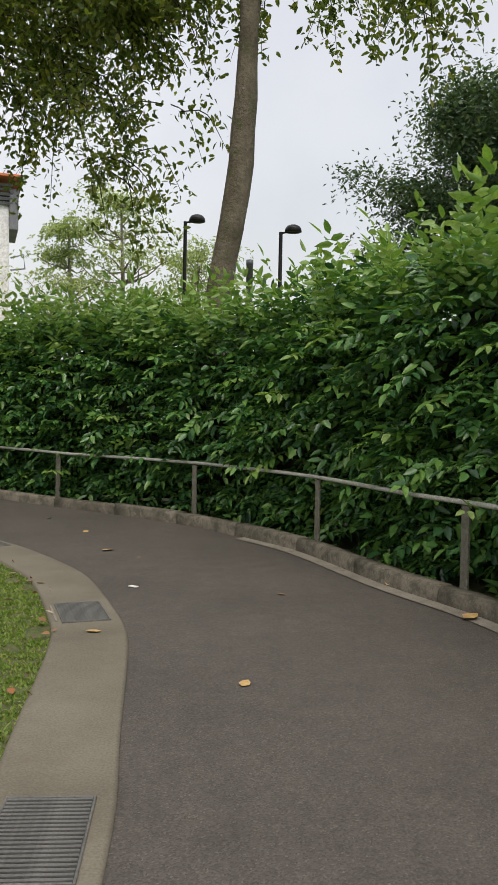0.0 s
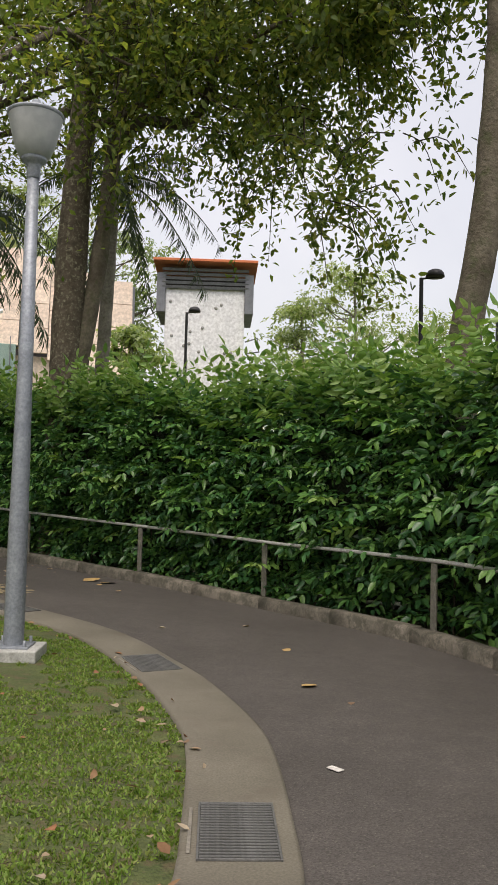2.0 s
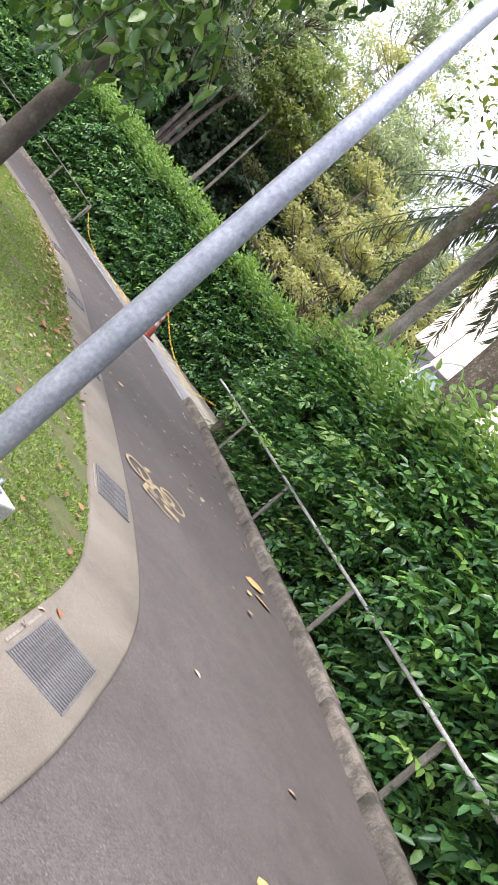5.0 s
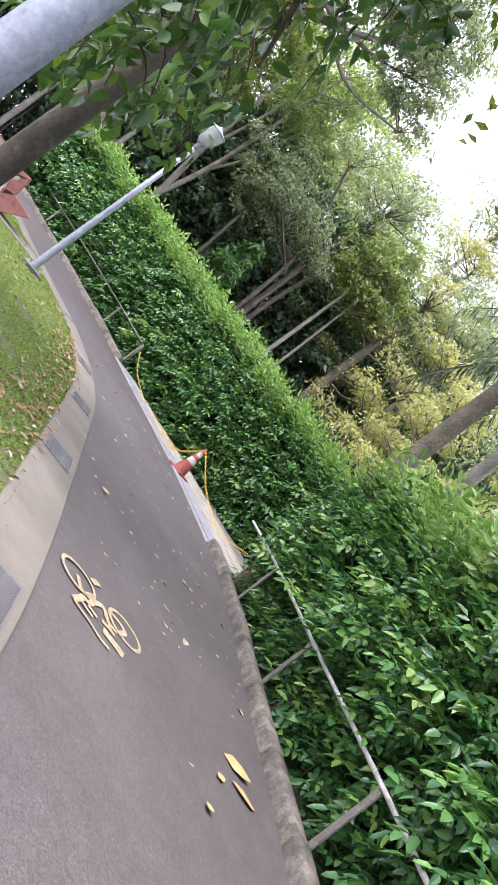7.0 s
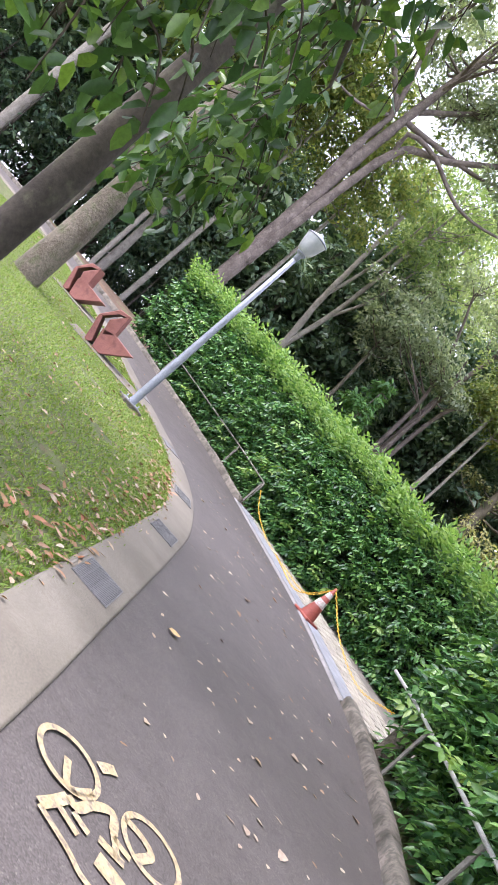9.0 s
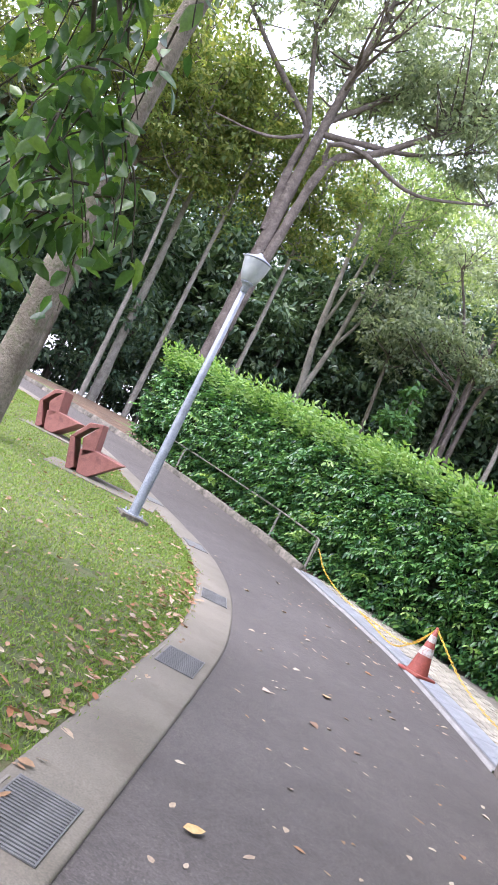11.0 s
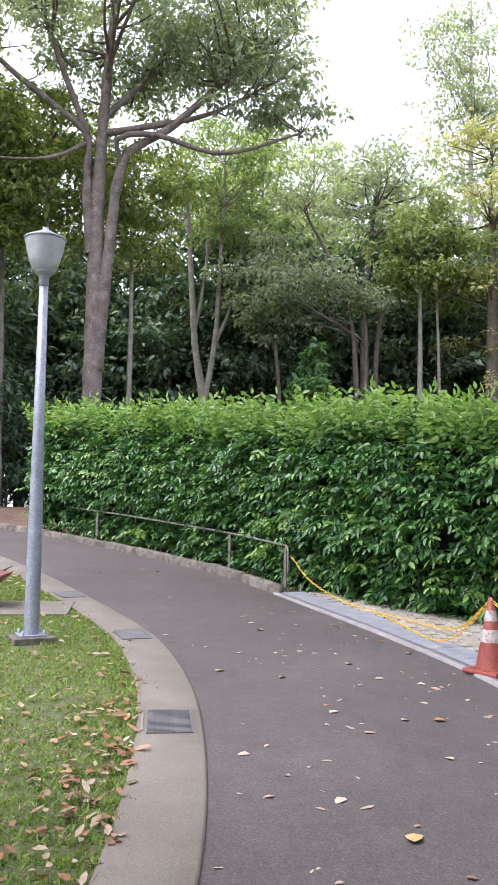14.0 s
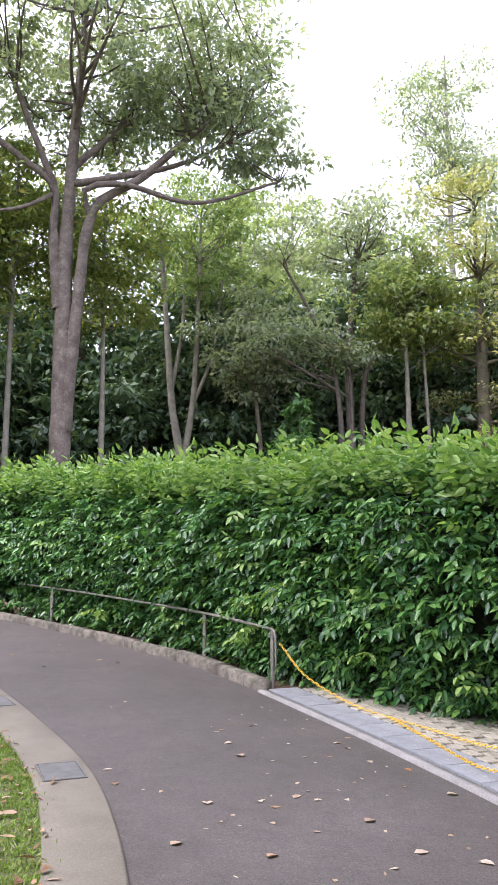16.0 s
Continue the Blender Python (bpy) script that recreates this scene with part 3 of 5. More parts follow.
# ---- seats of red stone ----
def stone_seat(m):
    """A folded seat: a hollow leaning back of two slabs and a pointed seat block."""
    s = thing("stone_seat", "angular reddish stone seat with a hollow folded back", "bench", m, "red stone seats on the lawn")
    def slab(pts, width, y0):
        bm = bmesh.new()
        a = [bm.verts.new((x, y0, z)) for x, z in pts]
        b = [bm.verts.new((x, y0 + width, z)) for x, z in pts]
        bm.faces.new(a)
        bm.faces.new(b[::-1])
        for i in range(len(pts)):
            j = (i + 1) % len(pts)
            bm.faces.new((a[i], a[j], b[j], b[i]))
        bmesh.ops.bevel(bm, geom=bm.edges[:], offset=0.012, segments=1, affect="EDGES")
        return bm_mesh("slab", bm, RED_STONE)
    part("seat_block", slab([(0.02, 0.0), (0.22, 0.0), (0.72, 0.46), (0.16, 0.50), (-0.10, 0.42)], 0.62, -0.31), s, "pointed seat block")
    part("back_front", slab([(-0.02, 0.30), (0.17, 0.48), (0.10, 0.98), (-0.14, 0.62)], 0.62, -0.31), s, "leaning front slab of the back")
    part("back_rear", slab([(-0.36, 0.55), (-0.28, 0.57), (-0.06, 0.07), (-0.12, 0.0), (-0.20, 0.0)], 0.62, -0.31), s, "rear slab of the back")
    part("top_slab", slab([(-0.36, 0.55), (-0.14, 0.92), (0.10, 0.98), (0.09, 0.91), (-0.10, 0.85), (-0.28, 0.57)], 0.62, -0.31), s)
    return s


seat = stone_seat(pose(-20.7, 12.38, 0.725, 0, 0, 78))
copy_thing(seat, pose(-24.6, 11.5, 0.995, 0, 0, 72))
for x, y, r in ((-20.5, 12.85, 80), (-24.4, 12.0, 74)):
    part("seat_pad", box("seat_pad", (2.15, 1.0, 0.06), CONCRETE, (0, 0, 0), 0.01), label="flat concrete pad in the lawn", kind="structure", m=pose(x, y, float(rise(x)) - 0.008, 0, 0, r) @ pose(0, 0, 0, 3.4, 0, 0))


# ---- cone and chain ----
def traffic_cone(m):
    c = thing("traffic_cone", "faded orange traffic cone with two white bands beside the path", "traffic cone", m)
    part("base", box("base", (0.40, 0.40, 0.045), CONE_RED, (0, 0, 0.023), 0.015), c)
    prof = lambda z: 0.155 - 0.175 * (z - 0.04) / 0.68 + 0.04 * (z - 0.04) / 0.68
    def ring(a, b, proud):
        return [(prof(a) + proud, a), (prof((a + b) / 2) + proud, (a + b) / 2), (prof(b) + proud, b)]
    part("body", lathe("body", ring(0.04, 0.72, 0.0) + [(0.0, 0.725)], CONE_RED, 24), c)
    part("band", lathe("band", ring(0.30, 0.42, 0.003), CONE_WHITE, 24), c, "scuffed white reflective band")
    part("band", lathe("band", ring(0.50, 0.60, 0.003), CONE_WHITE, 24), c, "scuffed white reflective band")
    return c


CONE = (-15.85, 17.55)
traffic_cone(pose(*CONE, 0.535, 0, 0, 20))


def chain(name, points, label):
    """A sagging plastic chain of oval links."""
    line = spline(points, 0.055)
    pieces = []
    d = unit(np.gradient(line, axis=0))
    for i, (p, q) in enumerate(zip(line, d)):
        up = np.array([0, 0, 1.0]) if i % 2 else unit(np.cross(q, [0, 0, 1.0]))
        a = np.linspace(0, 2 * np.pi, 9)
        ring_pts = p + np.outer(np.cos(a) * 0.030, q) + np.outer(np.sin(a) * 0.015, up)
        pieces.append(tube_arrays(ring_pts, 0.0045, 5))
    v, f = joined(pieces)
    return tagged(part(name, mesh_of(name, v, f, ROPE, True)), label, "chain", kind="stuff")


RE = (-21.5, 17.48)
gz = lambda x, h=0.0: float(rise(x)) + h
chain("barrier_chain", [(RE[0], RE[1], gz(RE[0], 0.56)), (-20.9, 17.6, gz(-20.9, 0.25)), (-20.0, 17.85, gz(-20.0, 0.06)), (-18.8, 18.05, gz(-18.8, 0.05)), (-17.4, 18.05, gz(-17.4, 0.16)), (*CONE, gz(CONE[0], 0.71))], "yellow plastic chain sagging from the railing to the cone")
chain("barrier_chain", [(-19.4, 17.95, gz(-19.4, 0.045)), (-18.4, 17.85, gz(-18.4, 0.045)), (-17.3, 17.72, gz(-17.3, 0.06)), (-16.6, 17.62, gz(-16.6, 0.24)), (*CONE, gz(CONE[0], 0.69))], "yellow plastic chain lying on the paving and rising to the cone")
chain("barrier_chain", [(*CONE, gz(CONE[0], 0.71)), (-15.0, 17.75, gz(-15.0, 0.3)), (-14.0, 17.95, gz(-14.0, 0.12)), (-13.0, 17.95, gz(-13.0, 0.35))], "yellow plastic chain sagging from the cone to the hedge")

# ---- mouth of the side path: pale edge, slotted drain slabs, cobbles ----
mo = side_of(MOUTH)
part("edge_kerb", ribbon("edge_kerb", [MOUTH - 0.02 * mo, MOUTH - 0.02 * mo, MOUTH + 0.08 * mo, MOUTH + 0.08 * mo], (-0.02, 0.03, 0.032, -0.02), EDGE_WHITE), label="pale concrete edge between path and drain", kind="structure")
part("cobble_bed", ribbon("cobble_bed", [MOUTH + 0.1 * mo, MOUTH + 2.6 * mo], (0.008, 0.012), GUTTER), label="sandy mortar bed of the side path", kind="structure")
drain = thing("slot_drain", "blue-grey slotted drain slabs along the side path", "drain", kind="structure")
fine = resample(MOUTH, 17)
fo = side_of(fine)
for i in range(16):
    a, b = fine[i] + fo[i] * 0.12, fine[i + 1] + fo[i + 1] * 0.12
    c = (a + b) / 2
    L = float(np.hypot(*(b - a)))
    m = pose(c[0], c[1], gz(c[0], 0.008), 0, 0, math.degrees(math.atan2(*(b - a)[::-1]))) @ pose(0, 0, 0, 0, -math.degrees(math.atan2(gz(b[0]) - gz(a[0]), L)), 0)
    slab = part("slab", box("slab", (L - 0.012, 0.40, 0.03), SLAB, (0, 0.0, 0.008), 0.003), drain, m=m @ pose(0, -0.21 if side_of(fine)[i] @ np.array([-(b - a)[1], (b - a)[0]]) < 0 else 0.21, 0))
cob = thing("side_path", "sandy stone paving before the hedge", "paving", kind="structure")
cob_meshes = [box("cobble", (0.19 + 0.02 * k, 0.12, 0.03), COBBLE, (0, 0, 0.008), 0.008) for k in range(3)]
mfine = resample(MOUTH, 38)
mfo = side_of(mfine)
for i in range(37):
    for r in range(8):
        p = mfine[i] + (mfine[i + 1] - mfine[i]) * (0.5 * (r % 2)) + mfo[i] * (0.60 + r * 0.14)
        d = mfine[i + 1] - mfine[i]
        part("cobble", cob_meshes[(i * 3 + r) % 3], cob, m=pose(p[0], p[1], gz(p[0], 0.012 + 0.004 * rng.random()), 0, 0, math.degrees(math.atan2(d[1], d[0])) + rng.normal() * 2) @ pose(0, 0, 0, rng.normal(), rng.normal() - math.degrees(math.atan2(gz(p[0] + d[0]) - gz(p[0]), float(np.hypot(*d)))), 0))


# ---- bicycle marking ----
def bicycle_marking(m):
    """A painted bicycle, worn thin, flat on the asphalt."""
    b = thing("bicycle_marking", "faded cream painted bicycle symbol on the asphalt", "road marking", m, kind="structure")
    def stroke(pts, w):
        line = spline(pts, 0.02)
        o = side_of(line) * w / 2
        n = len(line)
        v = np.column_stack([np.vstack([line - o, line + o]), np.full(2 * n, 0.0)])
        return mesh_of("stroke", v, [(i, i + 1, n + i + 1, n + i) for i in range(n - 1)], MARKING)
    for cx in (-0.255, 0.255):
        ring = [(cx + 0.172 * math.cos(t), 0.022 + 0.172 * math.sin(t)) for t in np.linspace(0, 2 * np.pi, 15)]
        part("wheel", stroke(ring, 0.034), b)
    bars = (
        ([(-0.267, 0.031), (-0.232, -0.12), (-0.18, -0.12), (-0.10, -0.015)], 0.042),
        ([(-0.11, 0.20), (-0.07, 0.255), (-0.024, 0.30)], 0.062),
        ([(-0.205, -0.19), (-0.147, -0.205), (-0.09, -0.10), (0.0, -0.01), (0.03, -0.03), (0.045, -0.12)], 0.052),
        ([(-0.302, -0.397), (-0.135, -0.464), (-0.044, -0.52), (0.053, -0.53)], 0.034),
        ([(-0.302, -0.39), (-0.25, -0.30), (-0.20, -0.20)], 0.055),
        ([(-0.228, -0.297), (-0.17, -0.32), (-0.109, -0.344)], 0.04),
        ([(-0.157, -0.245), (-0.11, -0.265), (-0.064, -0.277)], 0.04),
        ([(-0.015, -0.239), (0.06, -0.24), (0.129, -0.236)], 0.05),
        ([(0.043, -0.12), (0.07, -0.19), (0.091, -0.25)], 0.04),
        ([(0.0, -0.351), (0.113, -0.371), (0.206, -0.402)], 0.10),
        ([(0.08, 0.05), (0.19, 0.044), (0.255, -0.01), (0.19, -0.12)], 0.048),
        ([(0.05, -0.14), (0.10, -0.16), (0.153, -0.168)], 0.04),
    )
    for pts, w in bars:
        part("bar", stroke(pts, w), b)
    return b


bicycle_marking(pose(-6.449, 12.364, 0.1475) @ pose(0, 0, 0, 0, 2.3, 0) @ pose(0, 0, 0, 0, 0, 76))


# ---- hedges ----
def lumps(p, scale, seed):
    return np.array([noise.noise(Vector((float(a) * scale, float(b) * scale, float(c) * scale + seed))) for a, b, c in p])


def sprigs(base, axis, n_leaf, leaf_len, leaf_wid, seed, spread=0.9, long=2.0, hang=0.45):
    """Twigs of paired leaves: the points and faces of all leaves."""
    g = np.random.default_rng(seed)
    n = len(base)
    axis = unit(axis)
    up = unit(np.array([0, 0, 1.0]) + 0.30 * g.normal(size=(n, 3)))
    side = unit(np.cross(axis, up))
    nrm = np.cross(side, axis)
    out = []
    size = 0.75 + 0.5 * g.random(n)
    for k in range(n_leaf):
        f = (k + 0.6) / n_leaf
        s = 1 if k % 2 else -1
        last = k == n_leaf - 1
        at = base + axis * (f * leaf_len * long * size[:, None]) - np.array([0, 0, 0.10 * f * f * leaf_len * long])
        way = axis * (1.0 if last else 0.5) + side * (0.0 if last else s * spread) - np.array([0, 0, hang]) + 0.2 * g.normal(size=(n, 3))
        out.append(blades(at, way, unit(nrm + 0.3 * g.normal(size=(n, 3))), leaf_len * size * (0.75 + 0.4 * g.random(n)), leaf_wid * size * (0.8 + 0.4 * g.random(n)), 0.16, 0.14))
    return joined(out)


def hedge(label, line, height, depth, seed, density=55, leaf=(0.19, 0.085), shoots=16, frond=(7, 2.0, 0.45)):
    """A tall hedge behind a plan line: a backing painted dark as shade, stems, leafy faces and pale new shoots on top.
    """
    g = np.random.default_rng(seed)
    h = thing("hedge", label, "hedge")
    o = side_of(line)
    length = float(np.linalg.norm(np.diff(line, axis=0), axis=1).sum())
    # backing for the deep foliage, its shade painted in as near-black
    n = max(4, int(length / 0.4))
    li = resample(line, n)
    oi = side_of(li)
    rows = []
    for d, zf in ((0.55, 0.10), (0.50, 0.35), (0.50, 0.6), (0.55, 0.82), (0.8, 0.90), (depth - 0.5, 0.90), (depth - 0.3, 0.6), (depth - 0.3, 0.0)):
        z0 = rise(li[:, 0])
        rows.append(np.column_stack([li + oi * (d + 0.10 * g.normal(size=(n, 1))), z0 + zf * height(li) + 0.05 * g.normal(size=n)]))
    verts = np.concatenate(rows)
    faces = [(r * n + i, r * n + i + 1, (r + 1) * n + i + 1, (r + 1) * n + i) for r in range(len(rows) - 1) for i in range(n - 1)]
    part("hedge_core", mesh_of("hedge_core", verts, faces, HEDGE_SHADE), h, "dark backing for the deep foliage, with its shade painted in")
    # stems
    ns = int(length * 5)
    pieces = []
    for i in range(ns):
        k = g.integers(0, len(line))
        p = line[k] + o[k] * (0.32 + 0.5 * g.random())
        z = float(rise(p[0]))
        top = 0.6 + 1.2 * g.random()
        lean = g.normal(size=2) * 0.18
        pieces.append(tube_arrays([(p[0], p[1], z - 0.02), (p[0] + lean[0] * 0.4, p[1] + lean[1] * 0.4, z + top * 0.5), (p[0] + lean[0], p[1] + lean[1], z + top)], (0.016, 0.012, 0.007), 5))
    v, f = joined(pieces)
    part("stem_growth", mesh_of("stem_growth", v, f, TWIG, True), h, kind="stuff")
    # front face
    def place(count, zlo, zhi):
        s = g.random(count) * (len(line) - 1.001)
        i = s.astype(int)
        fr = (s - i)[:, None]
        p, nn = line[i] * (1 - fr) + line[i + 1] * fr, o[i]
        u = zlo + (zhi - zlo) * g.random(count)
        H = height(p)
        return p, nn, u, H
    count = int(length * 3.0 * density)
    p, nn, u, H = place(count, 0.04, 1.0)
    pos = np.column_stack([p, u * 3])
    bulge = 0.26 * lumps(pos, 0.9, seed) + 0.24 * lumps(pos * np.array([1, 1, 1.8]), 1.9, seed + 9)
    d = 0.42 - 0.30 * np.sin(np.clip(u, 0, 1) * np.pi) ** 0.6 + bulge + 0.26 * g.random(count) ** 1.5
    d = np.where(u > 0.85, d + (u - 0.85) * 2.0, d)
    d = np.maximum(d, np.where(u < 0.34, 0.40 + 0.1 * g.random(count), 0.05))
    base = np.column_stack([p + nn * d[:, None], rise(p[:, 0]) + u * H])
    axis = np.column_stack([-nn + 0.55 * g.normal(size=(count, 2)), 0.36 * g.normal(size=count) - 0.08 + 0.5 * np.clip(u - 0.6, 0, 1)])
    v, f = sprigs(base, axis, frond[0], leaf[0], leaf[1], seed + 1, 0.9, frond[1], frond[2])
    part("foliage", mesh_of("foliage", v, f, HEDGE_LEAF), h, "dense dark green pointed leaves", "stuff")
    # back and top
    count = int(length * depth * density * 0.65)
    p, nn, u, H = place(count, 0, 1)
    d = 0.25 + (depth - 0.35) * g.random(count)
    zt = H * (0.93 + 0.05 * g.random(count)) + 0.16 * lumps(np.column_stack([p, d]), 0.8, seed + 4)
    base = np.column_stack([p + nn * d[:, None], rise(p[:, 0]) + zt])
    axis = np.column_stack([0.8 * g.normal(size=(count, 2)) - nn * 0.3, 0.5 + 0.3 * g.random(count)])
    v, f = sprigs(base, axis, frond[0], leaf[0], leaf[1], seed + 2, 0.9, frond[1], frond[2])
    part("top_foliage", mesh_of("top_foliage", v, f, HEDGE_LEAF), h, kind="stuff")
    count = int(length * shoots)
    p, nn, u, H = place(count, 0, 1)
    d = 0.05 + (depth - 0.5) * g.random(count) ** 1.8
    base = np.column_stack([p + nn * d[:, None], rise(p[:, 0]) + H * (0.86 + 0.14 * g.random(count) ** 0.8)])
    axis = np.column_stack([0.4 * g.normal(size=(count, 2)) - nn * 0.25, 0.9 + 0.3 * g.random(count)])
    v, f = sprigs(base, axis, frond[0], leaf[0] * 1.12, leaf[1], seed + 3, 0.8, frond[1] * 1.5, frond[2] * 0.9)
    part("shoot_growth", mesh_of("shoot_growth", v, f, SHOOT_LEAF), h, "bright green young shoots", "stuff")
    count = int(length * 3.5)
    p, nn, u, H = place(count, 0.15, 0.95)
    pos = np.column_stack([p, u * 3])
    d = 0.36 - 0.30 * np.sin(u * np.pi) ** 0.6 + 0.22 * lumps(pos, 0.9, seed)
    base = np.column_stack([p + nn * np.maximum(d, 0.05)[:, None], rise(p[:, 0]) + u * H])
    axis = np.column_stack([-nn + 0.5 * g.normal(size=(count, 2)), 0.2 * g.normal(size=count)])
    v, f = sprigs(base, axis, frond[0], leaf[0], leaf[1], seed + 5, 0.9, frond[1], frond[2])
    part("sprig_growth", mesh_of("sprig_growth", v, f, SHOOT_LEAF), h, "scattered lighter green sprigs", "stuff")
    return h


def tall_near(p):
    return np.interp(p[:, 1], [-14, 6, 8, 10.5, 13, 16], [2.6, 2.6, 2.65, 2.68, 2.65, 2.7]) + 0.10 * np.sin(p[:, 0] * 1.7)


def tall_far(p):
    return np.interp(p[:, 0], [-38, -26, -21, -17, -12], [2.9, 2.85, 2.75, 2.6, 2.6]) + 0.06 * np.sin(p[:, 0] * 2.1)


H1 = KERB_1[(KERB_1[:, 1] > -2) & (KERB_1[:, 0] > -12.2)]
hedge("tall dense green hedge of compound leaves behind the railing", H1 + 0.36 * side_of(H1), tall_near, 1.9, 11, 62, (0.135, 0.058), 28, (12, 3.4, 0.26))
H2 = spline([(-10.6, 20.0), (-13.0, 19.95), (-15.5, 19.7), (-17.4, 19.15), (-19.1, 18.45), (-20.8, 17.8), (-22.2, 17.4), (-24.0, 16.92), (-26.0, 16.12), (-27.8, 15.32), (-29.4, 14.4), (-30.4, 13.5)])
hedge("tall clipped hedge with bright green shoots beyond the side path", H2, tall_far, 1.9, 23, 96, (0.135, 0.058), 66, (8, 2.5, 0.42))


# ---- single large leaves that stand out on the near hedge ----
near_hedge = [o for o in scene.objects if o.name == "hedge"][0]
leaf_forms = []
for k in range(4):
    v, f = blades(np.zeros((1, 3)), np.array([[1.0, 0, -0.25]]), np.array([[0, 0, 1.0]]), [0.125 + 0.016 * k], [0.056 + 0.005 * k], 0.16, 0.10 + 0.05 * k)
    leaf_forms.append(mesh_of("leaf", v, f, leafy("single_leaf", [(0.04, 0.11, 0.045), (0.07, 0.17, 0.05), (0.12, 0.24, 0.05)], 0.35, 0.25, 0.5, True)))
gl = np.random.default_rng(19)
HL = H1[(H1[:, 0] > -9) & (H1[:, 1] > 5)]
HO = side_of(HL)
for k in range(280):
    i = int(gl.integers(0, len(HL)))
    u = 0.12 + 0.8 * gl.random()
    p = HL[i] + HO[i] * (0.44 - 0.22 * math.sin(u * math.pi) + 0.14 * gl.random())
    a = math.degrees(math.atan2(-HO[i][1], -HO[i][0])) + 35 * gl.normal()
    part("leaf", leaf_forms[k % 4], near_hedge, m=pose(p[0], p[1], float(rise(p[0])) + u * 2.75, 12 * gl.normal(), 15 + 22 * gl.normal(), a))


# ---- trees ----
def bough(start, way, length, r0, g, wander=0.18, lift=0.05, n=7):
    p, d = np.array(start, float), unit(np.array(way, float))
    pts = [p.copy()]
    for _ in range(n - 1):
        d = unit(d + wander * g.normal(size=3) * 0.6 + np.array([0, 0, lift]))
        p = p + d * length / (n - 1)
        pts.append(p.copy())
    return np.array(pts), np.linspace(r0, r0 * 0.3, n)


def tree(label, trunk, radii, crown, leaf_mat, seed, leaf=0.16, per_clump=90, clump=0.9, boughs=12, reach=4.0, from_h=0.55, spread_z=0.35, bark=BARK, flat=0.5, twigs=4, category="tree", name="tree", lift=0.05, group="", aspect=0.42, simple=True, extra=()):
    """A tapered trunk along given points, boughs, twigs, and a crown of many small leaves in loose clumps."""
    g = np.random.default_rng(seed)
    t = thing(name, label, category, group=group)
    tr = spline(trunk, 0.5)
    rad = np.interp(np.linspace(0, 1, len(tr)), np.linspace(0, 1, len(radii)), radii)
    v, f = tube_arrays(tr, rad, 12, 0.05, seed)
    part("trunk", mesh_of("trunk", v, f, bark, True), t)
    pieces, tips = [], []
    for line in extra:
        pts = resample(spline(line, 0.4), 7)
        for j in (2, 3, 3, 4, 4, 5, 5, 6, 6):
            way2 = unit(pts[min(j + 1, 6)] - pts[j - 1]) + 0.9 * g.normal(size=3) * np.array([1, 1, 0.4]) + np.array([0, 0, 0.3])
            q, qr = bough(pts[j], way2, 2.2 + 1.4 * g.random(), 0.05, g, lift=lift, n=5)
            pieces.append(tube_arrays(q, qr, 4))
            tips += [q[-1], q[2], q[3]]
    for b in range(boughs):
        k = from_h + (1 - from_h) * (b + g.random()) / boughs
        i = min(len(tr) - 2, int(k * (len(tr) - 1)))
        a = b * 2.4 + g.normal() * 0.4
        way = np.array([math.cos(a), math.sin(a), spread_z + 0.5 * (k - from_h)])
        L = reach * (1.05 - 0.55 * (k - from_h) / (1 - from_h + 1e-6)) * (0.75 + 0.5 * g.random())
        pts, rr = bough(tr[i], way, L, max(0.03, rad[i] * 0.45), g, lift=lift)
        pieces.append(tube_arrays(pts, rr, 6))
        for w in range(twigs):
            j = 2 + int(g.random() * 4.9)
            way2 = unit(pts[min(j + 1, 6)] - pts[j - 1]) + 0.8 * g.normal(size=3) * np.array([1, 1, 0.45])
            q, qr = bough(pts[j], way2, L * 0.42 * (0.6 + 0.6 * g.random()), rr[j] * 0.5, g, lift=lift, n=5)
            pieces.append(tube_arrays(q, qr, 4))
            tips += [q[-1], q[2]]
        tips.append(pts[-1])
        tips.append(pts[4])
    v, f = joined(pieces)
    part("branchwork", mesh_of("branchwork", v, f, bark, True), t)
    tips = np.array(tips)
    n = len(tips) * per_clump
    c = np.repeat(tips, per_clump, 0)
    size = np.repeat(0.6 + 0.7 * g.random(len(tips)), per_clump)
    pos = c + g.normal(size=(n, 3)) * clump * 0.5 * size[:, None] * np.array([1, 1, flat])
    way = unit(g.normal(size=(n, 3)) * np.array([1, 1, 0.5]) + np.array([0, 0, -0.35]))
    up = unit(g.normal(size=(n, 3)) * 0.6 + np.array([0, 0, 1]))
    ll = leaf * (0.7 + 0.6 * g.random(n))
    v, f = blades(pos, way, up, ll, ll * aspect, 0.15, 0.1, simple)
    part("crown", mesh_of("crown", v, f, leaf_mat), t, kind="stuff")
    return t


